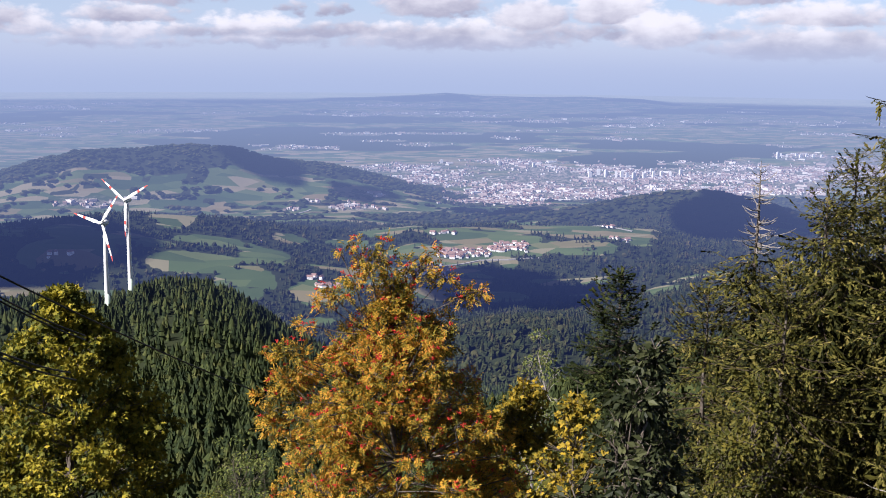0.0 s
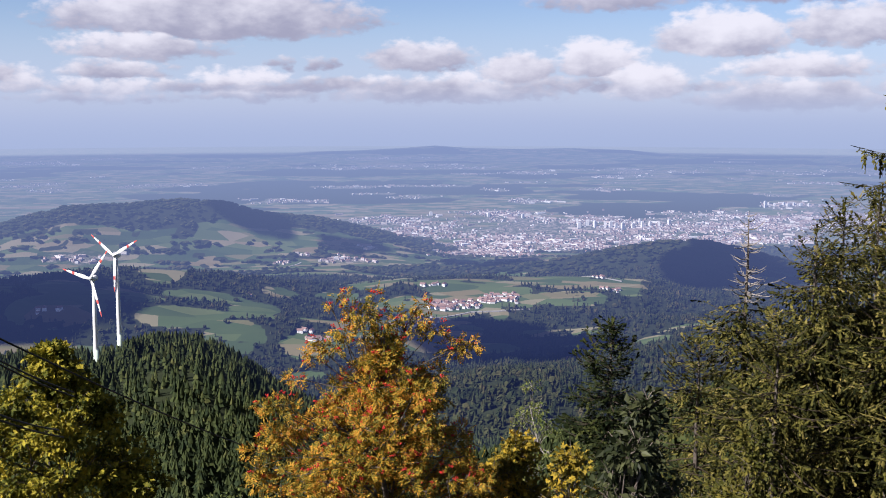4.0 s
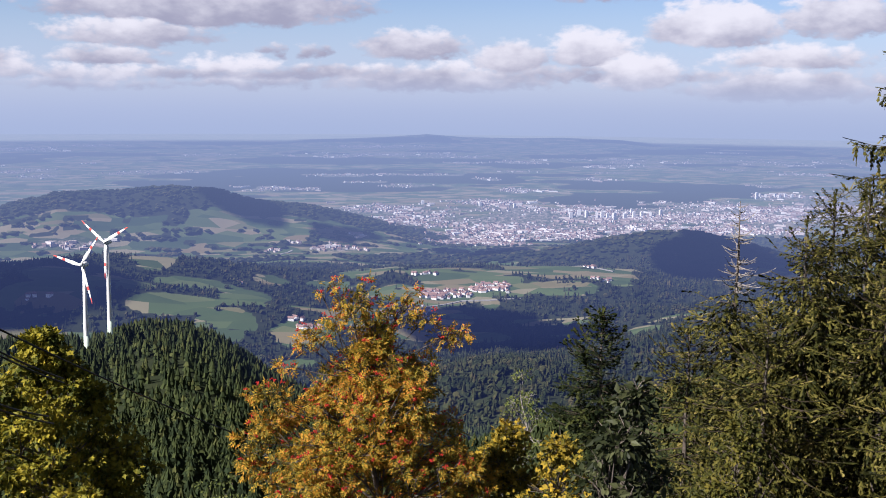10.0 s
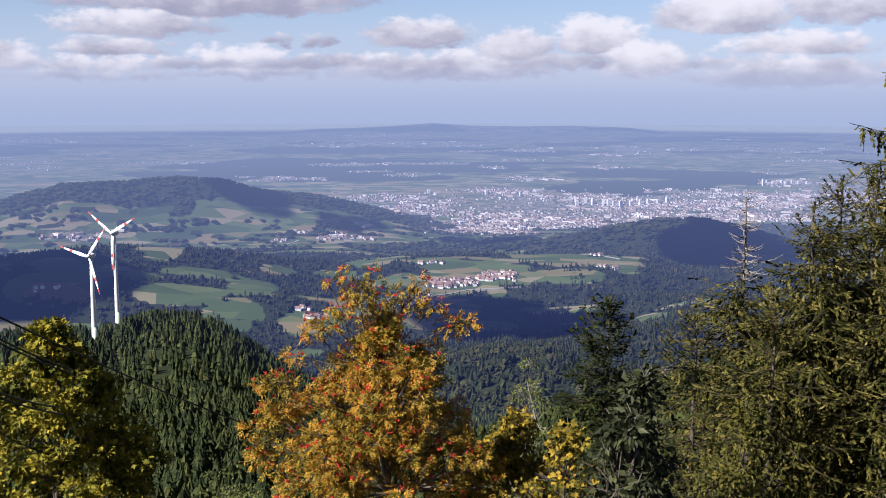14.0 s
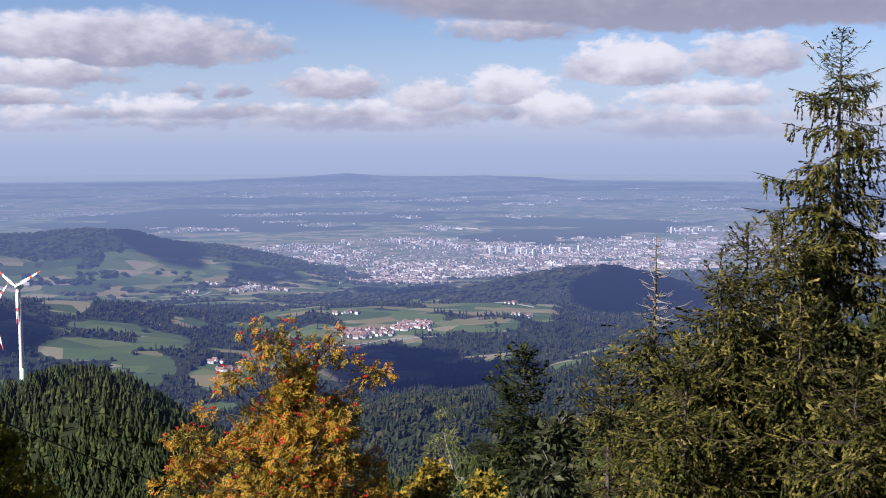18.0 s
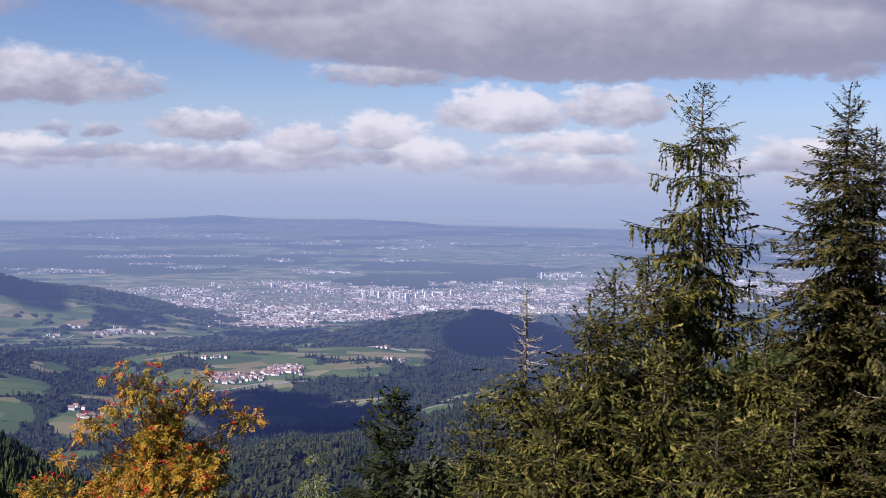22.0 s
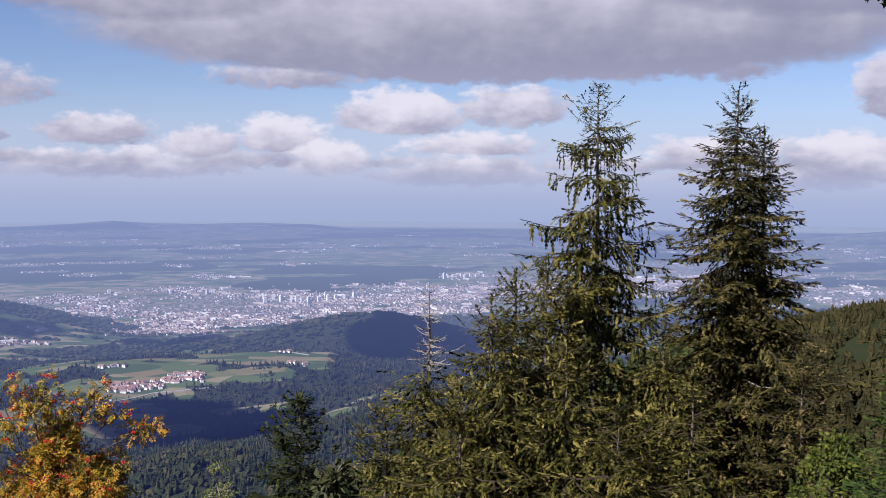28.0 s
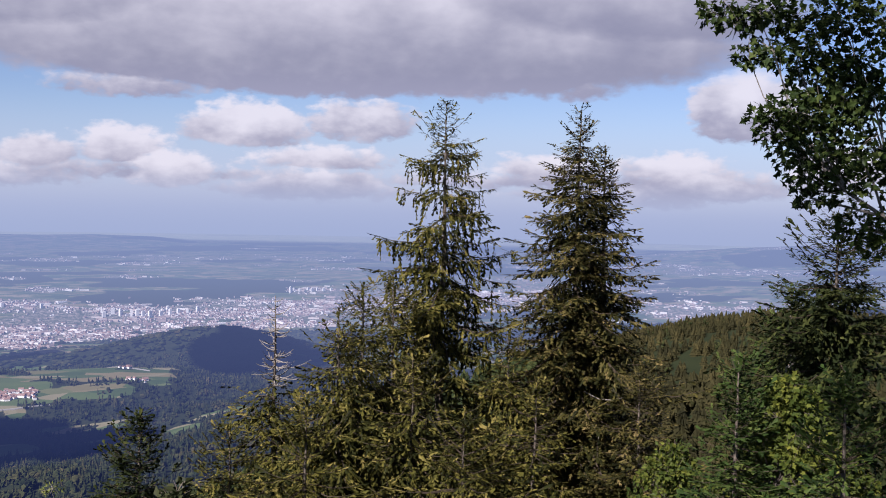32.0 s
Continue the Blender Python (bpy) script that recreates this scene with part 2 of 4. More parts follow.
    (12.6, 3190, 2.7, 100), (10.9, 2990, 1.4, 110), (8.5, 3780, 0.9, 70), (6.8, 2920, 1.5, 110), (7.1, 2590, 0.9, 40), (3.5, 4250, 1.7, 260), (-0.9, 4060, 3.3, 120),
    (-2.4, 3880, 3.0, 90), (2.0, 3590, 1.8, 140), (-5.7, 4250, 1.9, 230), (-8.3, 4230, 1.9, 200), (-6.9, 3750, 1.5, 95), (-9.2, 4070, 1.5, 120), (-3.9, 3720, 1.2, 95),
    (-0.6, 3630, 2.1, 125), (3.5, 3140, 2.1, 110), (-0.3, 3190, 1.8, 100), (-2.5, 2950, 1.5, 60), (0.8, 2930, 1.2, 60), (-3.0, 3470, 0.4, 70), (-11.0, 2830, 0.9, 120), (5.3, 3830, 1.2, 50),
]
# closely built-up land
TOWNS = [
    (-6.5, 8480, 10.5, 1150, 1.0), (-16, 9000, 8.0, 1150, 0.9), (-3.5, 7350, 6.0, 420, 0.9), (-24, 10300, 7, 1300, 0.9), (17.7, 5900, 2.5, 90, 1.0), (5.3, 5740, 1.8, 130, 0.9),
    (-2.4, 6650, 2.8, 330, 1.0), (2.0, 8000, 3.5, 330, 0.9), (2.2, 9000, 3.2, 500, 0.9), (7.3, 5860, 0.5, 50, 1.0), (3.8, 6190, 0.6, 60, 1.0), (8.5, 5660, 0.7, 50, 1.0),
    (-18.3, 11000, 2.4, 300, 0.9), (-8.2, 12600, 1.8, 260, 1.0), (-4.4, 15700, 1.9, 330, 1.0), (0.5, 13100, 2.4, 200, 0.8), (14.3, 13450, 2.7, 420, 0.8), (20.7, 13870, 1.6, 600, 0.7),
    (5.0, 16900, 1.5, 500, 0.7), (19.9, 19350, 1.4, 800, 0.7), (-3.3, 9730, 3.0, 310, 0.9),
    (-38, 9800, 5, 1200, 0.7), (-31, 12000, 6, 1500, 0.6), (-9, 16500, 4, 700, 0.5), (3, 17500, 5, 700, 0.4), (-20, 17000, 6, 900, 0.4), (-40, 16000, 6, 900, 0.5),
]

town_rng = random.Random(3)
TOWNS += [(town_rng.uniform(-46, 25), town_rng.uniform(10800, 21000), town_rng.uniform(0.7, 2.2), town_rng.uniform(130, 320), town_rng.uniform(0.7, 1.0)) for _ in range(46)]


def patch(x, y, spots, rough=0.5, seed=9):
    az, r = np.degrees(np.arctan2(-x, y)), np.hypot(x, y)
    best = np.full(np.shape(r), -9.0)
    for s in spots:
        d = 1 - ((az - s[0]) / s[2]) ** 2 - ((r - s[1]) / s[3]) ** 2
        best = np.maximum(best, d * (s[4] if len(s) > 4 else 1))
    return best + rough * 2 * (vnoise(x, y, 260, seed, 4) - 0.5)


# hills that are wooded all over: heading, distance, half width (degrees), half depth (m)
WOODS = [
    (-13.4, 5350, 6.5, 560), (-7.0, 5330, 5.0, 400), (0.5, 5250, 5.5, 240), (2.0, 5370, 3.5, 200), (19.5, 4400, 5.0, 300), (12.5, 4750, 1.3, 260), (10.3, 4650, 1.9, 260),
    (7.4, 4450, 1.9, 260), (15.6, 3680, 0.7, 150), (6.2, 3780, 1.5, 80), (9.2, 2880, 0.9, 100), (-46, 6000, 9.0, 900), (-38.5, 7000, 9.0, 1800), (9.0, 5150, 4.0, 110), (15.0, 5250, 5.0, 110),
]
# where the woods of the long hill before the plain begin: heading, distance
WOOD_FOOT = ((0, 7100), (3.5, 6720), (6.2, 6470), (8.5, 6350), (12.2, 6210), (15.5, 6230), (19, 6380), (21, 6560), (25, 6700))


def cover(x, y):
    """Shares of wood, of built-up land and of open land at a true place."""
    r = np.hypot(x, y)
    meadow = np.clip(patch(x, y, [(a, d, w * 1.08, deep * 1.18 + 14) for a, d, w, deep in MEADOWS], 0.6) * 4 + 0.9, 0, 1)
    woods = np.clip(patch(x, y, WOODS, 0.7, 13) * 3 + 0.3, 0, 1)
    clearing = np.clip((vnoise(x, y / 0.6, 330, 51, 4) - 0.66) * 14, 0, 1)
    hills = np.clip((6600 - r) / 300, 0, 1)
    tree_rows = np.clip((vnoise(x, y / 0.4, 120, 53, 3) - 0.685) * 20, 0, 1)
    mixed = np.clip(np.maximum(1 - np.maximum(meadow, clearing), tree_rows), 0, 1)
    mixed = np.where(r > 4900, np.maximum(woods, np.clip((vnoise(x, y / 0.4, 130, 52, 4) - 0.60) * 16, 0, 1)), mixed)
    wood_near = np.where(r < 2900, np.clip(1 - meadow + woods, 0, 1), mixed * hills)
    az = np.degrees(np.arctan2(-x, y))
    foot = np.interp(az, *zip(*WOOD_FOOT)) + 420 * (vnoise(x, y, 420, 57, 3) - 0.5)
    high = np.clip((r - foot) / 60, 0, 1) * (r < 7900) * (az > 0.5) * (az < 27)
    plain_wood = np.clip((vnoise(x / 2.2, y, 900, 21, 5) - 0.54) * 9, 0, 1) * (1 - hills)
    bank = np.clip(1 - ((az - 6) / 11) ** 2 - ((r - 12200) / 1700) ** 2, 0, 1) * 5 * np.clip((vnoise(x / 2.5, y, 600, 23, 4) - 0.38) * 5, 0, 1)
    town = np.clip(patch(x, y, TOWNS, 1.3, 31) * 2, 0, 1) * (1 - high)
    wood = np.clip(np.maximum(np.maximum(wood_near, high), plain_wood + bank * (r > 9000)), 0, 1) * (1 - town * (r > 5000))
    return wood, town, meadow


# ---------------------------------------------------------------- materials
# haze colours, painted as emission into the far materials: far, middle, near
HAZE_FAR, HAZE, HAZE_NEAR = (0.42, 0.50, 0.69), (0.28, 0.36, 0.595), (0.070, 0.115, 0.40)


def painted_haze(n, shader):
    """Haze painted into the far country as emission, growing with distance from the eye."""
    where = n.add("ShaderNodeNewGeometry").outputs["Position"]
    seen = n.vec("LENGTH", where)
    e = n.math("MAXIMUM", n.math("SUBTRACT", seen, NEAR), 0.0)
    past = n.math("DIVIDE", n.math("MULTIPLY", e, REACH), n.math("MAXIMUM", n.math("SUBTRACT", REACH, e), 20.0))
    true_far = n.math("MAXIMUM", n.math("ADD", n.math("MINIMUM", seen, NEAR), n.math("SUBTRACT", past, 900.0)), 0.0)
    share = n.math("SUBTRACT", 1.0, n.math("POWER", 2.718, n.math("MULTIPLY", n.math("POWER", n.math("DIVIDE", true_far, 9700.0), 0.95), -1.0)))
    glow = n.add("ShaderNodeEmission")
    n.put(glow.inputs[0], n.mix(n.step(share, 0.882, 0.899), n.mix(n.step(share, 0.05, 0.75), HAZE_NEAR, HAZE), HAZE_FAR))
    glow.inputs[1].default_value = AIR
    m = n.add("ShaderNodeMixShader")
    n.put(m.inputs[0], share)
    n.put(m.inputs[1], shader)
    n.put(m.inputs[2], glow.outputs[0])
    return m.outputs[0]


def material(name, build, rough=0.8, far=False, metal=0.0, bump=None, spec=0.08, thin=0.0):
    m = bpy.data.materials.new(name)
    m.use_nodes = True
    n = Nodes(m.node_tree)
    b = n.add("ShaderNodeBsdfPrincipled")
    n.put(b.inputs["Base Color"], build(n))
    b.inputs["Roughness"].default_value, b.inputs["Metallic"].default_value = rough, metal
    b.inputs["Specular IOR Level"].default_value = spec
    if bump:
        h = n.add("ShaderNodeBump")
        h.inputs["Strength"].default_value, h.inputs["Distance"].default_value = bump[1], bump[2]
        n.put(h.inputs["Height"], n.noise(n.add("ShaderNodeTexCoord").outputs["Object"], bump[0], 4.0))
        n.put(b.inputs["Normal"], h.outputs[0])
    s = b.outputs[0]
    if thin:
        t = n.add("ShaderNodeBsdfTranslucent")
        n.put(t.inputs[0], b.inputs["Base Color"].links[0].from_socket)
        mx = n.add("ShaderNodeMixShader")
        mx.inputs[0].default_value = thin
        n.put(mx.inputs[1], s)
        n.put(mx.inputs[2], t.outputs[0])
        s = mx.outputs[0]
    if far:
        s = painted_haze(n, s)
    o = n.add("ShaderNodeOutputMaterial")
    n.put(o.inputs[0], s)
    return m


def two(a, b, scale=3.0, own=0.5):
    """A colour between a and b by grain, and by the single piece."""
    def build(n):
        geo = n.add("ShaderNodeNewGeometry")
        own_r = geo.outputs["Random Per Island"]
        grain = n.step(n.noise(n.add("ShaderNodeTexCoord").outputs["Object"], scale, 3.0), 0.3, 0.7)
        return n.mix(n.math("ADD", n.math("MULTIPLY", own_r, own), n.math("MULTIPLY", grain, 1 - own)), a, b)
    return build


def colours(*stops, scale=1.5, own=0.6):
    """A ramp of colours by grain and by the single piece."""
    def build(n):
        own_r = n.add("ShaderNodeNewGeometry").outputs["Random Per Island"]
        grain = n.step(n.noise(n.add("ShaderNodeTexCoord").outputs["Object"], scale, 3.0), 0.28, 0.72)
        ramp = n.add("ShaderNodeValToRGB")
        n.put(ramp.inputs[0], n.math("ADD", n.math("MULTIPLY", own_r, own), n.math("MULTIPLY", grain, 1 - own)))
        el = ramp.color_ramp.elements
        while len(el) < len(stops):
            el.new(0.5)
        for k, c in enumerate(stops):
            el[k].position, el[k].color = k / (len(stops) - 1), (*c, 1)
        return ramp.outputs[0]
    return build


def ground_colour(n):
    uv = n.add("ShaderNodeUVMap", uv_map="plan").outputs[0]
    att = n.add("ShaderNodeAttribute", attribute_name="cover")
    sep = n.add("ShaderNodeSeparateColor")
    n.put(sep.inputs[0], att.outputs["Color"])
    wood, town, meadow = sep.outputs
    vor = n.add("ShaderNodeTexVoronoi")
    n.put(vor.inputs["Vector"], n.vec("MULTIPLY", uv, (6.0, 11.0, 1.0)))
    vor.inputs["Scale"].default_value = 1.0
    pick = n.add("ShaderNodeSeparateColor")
    n.put(pick.inputs[0], vor.outputs["Color"])
    ramp = n.add("ShaderNodeValToRGB")
    n.put(ramp.inputs[0], pick.outputs[0])
    el = ramp.color_ramp.elements
    for k, (p, c) in enumerate(((0.0, (0.026, 0.046, 0.020)), (0.35, (0.052, 0.082, 0.030)), (0.6, (0.095, 0.12, 0.048)), (0.76, (0.19, 0.135, 0.08)), (0.9, (0.24, 0.20, 0.135)))):
        e = el[k] if k < 2 else el.new(p)
        e.position, e.color = p, (*c, 1)
    uv_r = n.vec("LENGTH", uv)
    grass = n.mix(n.noise(uv, 9.0, 5.0), (0.045, 0.074, 0.027), (0.105, 0.135, 0.05))
    field = n.mix(n.step(uv_r, 4.5, 7.0, 0.4, 0.2), ramp.outputs[0], grass)
    built = n.mix(n.step(n.noise(uv, 22.0, 4.0, 0.75), 0.45, 0.62), (0.05, 0.065, 0.04), (0.34, 0.29, 0.27))
    # wooded ground gets a near-black green close to the far trees' colour
    wood_ground = n.mix(n.noise(uv, 30.0, 4.0), (0.012, 0.018, 0.009), (0.032, 0.038, 0.016))
    c = n.mix(town, field, built)
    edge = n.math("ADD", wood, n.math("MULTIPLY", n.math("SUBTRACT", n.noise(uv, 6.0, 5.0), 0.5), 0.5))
    return n.mix(n.step(edge, 0.42, 0.58), c, wood_ground)


MAT = {
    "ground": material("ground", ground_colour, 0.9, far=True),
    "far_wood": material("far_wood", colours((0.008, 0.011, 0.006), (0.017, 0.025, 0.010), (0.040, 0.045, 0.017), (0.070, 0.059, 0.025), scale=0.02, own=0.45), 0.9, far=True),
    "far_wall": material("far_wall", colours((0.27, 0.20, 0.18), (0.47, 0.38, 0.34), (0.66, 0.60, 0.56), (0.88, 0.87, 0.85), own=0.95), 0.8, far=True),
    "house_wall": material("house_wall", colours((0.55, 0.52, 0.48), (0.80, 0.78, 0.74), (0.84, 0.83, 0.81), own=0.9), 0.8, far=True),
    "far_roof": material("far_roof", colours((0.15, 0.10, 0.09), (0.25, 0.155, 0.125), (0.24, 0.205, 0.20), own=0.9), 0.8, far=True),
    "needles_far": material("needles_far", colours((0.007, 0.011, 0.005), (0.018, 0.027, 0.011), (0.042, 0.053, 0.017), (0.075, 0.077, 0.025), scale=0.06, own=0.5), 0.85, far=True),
    "needles": material("needles", colours((0.005, 0.007, 0.002), (0.020, 0.022, 0.005), (0.090, 0.082, 0.016), (0.21, 0.165, 0.050), scale=1.4), 0.65, thin=0.05),
    "needles_brown": material("needles_brown", colours((0.005, 0.007, 0.003), (0.018, 0.019, 0.005), (0.070, 0.060, 0.016), (0.18, 0.132, 0.054), scale=1.4), 0.65, thin=0.05),
    "needles_dark": material("needles_dark", colours((0.005, 0.009, 0.003), (0.017, 0.023, 0.007), (0.065, 0.072, 0.018), scale=1.4), 0.65, thin=0.05),
    "needles_green": material("needles_green", colours((0.010, 0.022, 0.006), (0.034, 0.058, 0.013), (0.095, 0.115, 0.028), scale=0.8), 0.6, thin=0.12),
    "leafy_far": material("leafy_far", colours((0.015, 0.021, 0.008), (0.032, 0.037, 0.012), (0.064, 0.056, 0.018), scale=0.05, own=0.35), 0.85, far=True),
    "olive_leaf": material("olive_leaf", colours((0.020, 0.026, 0.007), (0.060, 0.060, 0.012), (0.16, 0.13, 0.022), scale=1.3, own=0.6), 0.55, thin=0.12),
    "larch_leaf": material("larch_leaf", colours((0.055, 0.080, 0.020), (0.12, 0.14, 0.036), (0.19, 0.19, 0.055), scale=0.9), 0.6, thin=0.25),
    # leaf colour darkened to stand in for shade on the hanging boughs
    "shade_leaf": material("shade_leaf", colours((0.010, 0.019, 0.005), (0.028, 0.045, 0.012), (0.085, 0.105, 0.026), scale=0.9), 0.45, thin=0.15),
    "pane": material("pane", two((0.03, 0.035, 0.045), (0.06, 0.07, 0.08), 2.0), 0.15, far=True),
    "bark": material("bark", two((0.05, 0.04, 0.032), (0.15, 0.125, 0.10), 9.0, 0.2), 0.9, bump=(14.0, 0.6, 0.02)),
    "twig_bark": material("twig_bark", two((0.03, 0.023, 0.017), (0.075, 0.057, 0.042), 9.0, 0.3), 0.9),
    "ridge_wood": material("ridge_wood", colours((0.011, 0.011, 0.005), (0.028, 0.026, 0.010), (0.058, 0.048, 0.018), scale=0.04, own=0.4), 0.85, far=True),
    "grey_bark": material("grey_bark", two((0.12, 0.105, 0.09), (0.30, 0.27, 0.245), 7.0, 0.2), 0.9, bump=(14.0, 0.5, 0.02)),
    "maple_leaf": material("maple_leaf", colours((0.015, 0.025, 0.006), (0.080, 0.086, 0.012), (0.26, 0.22, 0.022), (0.45, 0.335, 0.030), scale=1.8, own=0.45), 0.55, thin=0.16),
    "rowan_leaf": material("rowan_leaf", colours((0.022, 0.028, 0.007), (0.11, 0.098, 0.015), (0.29, 0.20, 0.023), (0.47, 0.235, 0.027), (0.42, 0.10, 0.032), scale=1.9, own=0.55), 0.55, thin=0.17),
    "golden_leaf": material("golden_leaf", colours((0.020, 0.026, 0.007), (0.10, 0.086, 0.012), (0.29, 0.20, 0.020), (0.43, 0.28, 0.026), scale=1.8, own=0.5), 0.55, thin=0.17),
    "green_leaf": material("green_leaf", colours((0.018, 0.032, 0.008), (0.060, 0.080, 0.015), (0.17, 0.175, 0.028), scale=0.9), 0.5, thin=0.25),
    # the shade over the near shrubs is put into this leaf colour
    "shadowed_leaf": material("shadowed_leaf", colours((0.007, 0.011, 0.004), (0.020, 0.025, 0.010), (0.10, 0.105, 0.045), scale=0.9), 0.5, thin=0.1),
    "berry": material("berry", two((0.36, 0.02, 0.02), (0.48, 0.05, 0.03), 5.0), 0.35),
    "tower_paint": material("tower_paint", two((0.74, 0.75, 0.74), (0.80, 0.80, 0.79), 0.2, 0.0), 0.45),
    "tower_green": material("tower_green", two((0.52, 0.62, 0.52), (0.58, 0.67, 0.57), 0.2, 0.0), 0.5),
    "blade_red": material("blade_red", two((0.50, 0.09, 0.08), (0.55, 0.11, 0.10), 0.2, 0.0), 0.4),
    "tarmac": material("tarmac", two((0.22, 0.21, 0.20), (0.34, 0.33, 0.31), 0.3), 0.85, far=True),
    "cable": material("cable", two((0.012, 0.012, 0.012), (0.03, 0.03, 0.03), 2.0), 0.5),
    "cloud": material("cloud", two((0.85, 0.85, 0.87), (0.9, 0.9, 0.9), 0.01), 1.0),
}


# ---------------------------------------------------------------- mesh helpers
class Soup:
    """Corners and faces of one part, gathered piece by piece."""

    def __init__(self):
        self.v, self.f = [], []

    def add(self, verts, faces):
        k = len(self.v)
        self.v.extend(verts)
        self.f.extend([tuple(i + k for i in f) for f in faces])

    def tube(self, pts, radii, sides=6):
        rings = []
        for k, p in enumerate(pts):
            q = pts[min(k + 1, len(pts) - 1)] - pts[max(k - 1, 0)]
            q = q.normalized() if q.length > 1e-9 else Vector((0, 0, 1))
            a = q.orthogonal().normalized()
            b = q.cross(a)
            rings.append([tuple(p + (a * math.cos(w) + b * math.sin(w)) * radii[k]) for w in (math.tau * s / sides for s in range(sides))])
        verts = [c for ring in rings for c in ring]
        faces = [(k * sides + s, k * sides + (s + 1) % sides, (k + 1) * sides + (s + 1) % sides, (k + 1) * sides + s)
                 for k in range(len(pts) - 1) for s in range(sides)]
        faces.append(tuple(range((len(pts) - 1) * sides, len(pts) * sides)))
        self.add(verts, faces)

    def mesh(self, name, mat, smooth=False):
        me = bpy.data.meshes.new(name)
        me.from_pydata(self.v, [], self.f)
        me.materials.append(mat)
        if smooth:
            me.shade_smooth()
        me.update()
        return me


def part(name, soup, mat, parent, label="", smooth=False):
    ob = new(name, soup.mesh(name, mat, smooth))
    ob.parent = parent
    return tagged(ob, label)


# ---------------------------------------------------------------- ground
def build_ground():
    az = np.concatenate([np.arange(-180, -54, 6.0), np.arange(-54, 30, 0.2), np.arange(30, 181, 6.0)])
    az[-1] = 180
    e = np.arange(0, 3012, 12.5)
    r = np.concatenate([[0.0], np.arange(4, 60, 8.0), np.arange(60, 1500, 16.0), 1500 + REACH * e / (REACH - e)])
    A, R = np.meshgrid(np.radians(az), r, indexing="ij")
    x, y = -np.sin(A) * R, np.cos(A) * R
    z = land(x, y)
    s = drawn_in(R) / np.maximum(R, 1e-6)
    s[:, 0] = 1
    wood, town, meadow = cover(x, y)
    na, nr = A.shape
    co = np.stack([x * s, y * s, z * s], -1).reshape(-1, 3)
    i, j = np.meshgrid(np.arange(na - 1), np.arange(nr - 1), indexing="ij")
    k = (i * nr + j).ravel()
    faces = np.stack([k, k + nr, k + nr + 1, k + 1], 1)[:, ::-1]
    me = bpy.data.meshes.new("ground")
    me.from_pydata(co.tolist(), [], faces.tolist())
    uv = me.uv_layers.new(name="plan")
    loops = faces.ravel()
    plan = np.stack([x.ravel() / 1000, y.ravel() / 1000], 1)
    uv.data.foreach_set("uv", plan[loops].ravel().astype(np.float32))
    col = me.attributes.new("cover", "FLOAT_COLOR", "POINT")
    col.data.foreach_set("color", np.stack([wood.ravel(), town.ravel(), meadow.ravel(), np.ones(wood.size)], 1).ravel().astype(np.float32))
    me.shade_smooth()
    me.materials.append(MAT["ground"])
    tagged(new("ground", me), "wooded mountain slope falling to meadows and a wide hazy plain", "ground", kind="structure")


build_ground()


# ---------------------------------------------------------------- woods
def low_conifer(soup, at, h, w, rng, tiers=3, sides=6):
    a0 = rng.random() * 6.28
    for t in range(tiers):
        z0, z1 = h * (0.04 + 0.8 * t / tiers), h * min(0.04 + 0.8 * t / tiers + 0.42, 1.0)
        if t == tiers - 1:
            z1 = h
        rad = w * (1 - 0.82 * t / tiers)
        ring = []
        for s in range(sides):
            a = a0 + t + math.tau * s / sides
            q = rad * rng.uniform(0.65, 1.15)
            ring.append((at[0] + q * math.cos(a), at[1] + q * math.sin(a), at[2] + z0 + h * rng.uniform(-0.05, 0.05)))
        ring.append((at[0], at[1], at[2] + z1))
        soup.add(ring, [(s, (s + 1) % sides, sides) for s in range(sides)])


def low_round(soup, at, h, w, rng):
    vs, fs = [], []
    sides = 5
    for lvl, (q, zz) in enumerate(((0.75, 0.22), (1.0, 0.52), (0.66, 0.84))):
        for s in range(sides):
            a = math.tau * (s + 0.5 * lvl) / sides + rng.random() * 0.5
            k = q * w * rng.uniform(0.6, 1.3)
            vs.append((at[0] + k * math.cos(a), at[1] + k * math.sin(a), at[2] + h * zz * rng.uniform(0.9, 1.1)))
    vs.append((at[0], at[1], at[2] + h))
    for lvl in range(2):
        for s in range(sides):
            fs.append((lvl * 5 + s, lvl * 5 + (s + 1) % 5, lvl * 5 + 5 + (s + 1) % 5, lvl * 5 + 5 + s))
    fs += [(10 + s, 10 + (s + 1) % 5, 15) for s in range(5)]
    soup.add(vs, fs)


def scatter(r0, r1, spacing, az0, az1, seed):
    """True places of trees between two distances, in the sector that the walk sees."""
    rng = np.random.default_rng(seed)
    area = radians(az1 - az0) * (r1 * r1 - r0 * r0) / 2
    k = int(area / spacing ** 2)
    r = np.sqrt(rng.random(k) * (r1 * r1 - r0 * r0) + r0 * r0)
    a = np.radians(rng.uniform(az0, az1, k))
    x, y = -np.sin(a) * r, np.cos(a) * r
    wood = cover(x, y)[0]
    keep = wood > 0.5
    x, y = x[keep], y[keep]
    return x, y, land(x, y), drawn_in(np.hypot(x, y)) / np.hypot(x, y)


def build_woods():
    rng = random.Random(5)
    near, mid, leafy, ridge = Soup(), Soup(), Soup(), Soup()
    for x, y, z, s in zip(*scatter(790, 1560, 9.0, -50, 27, 1)):
        h = rng.uniform(9, 16) * (0.7 if x > 0.62 * y else 1)
        low_conifer(ridge if x > 0.62 * y else near, (x * s, y * s, (z - 1) * s), h, h * rng.uniform(0.26, 0.36), rng, 3, 7)
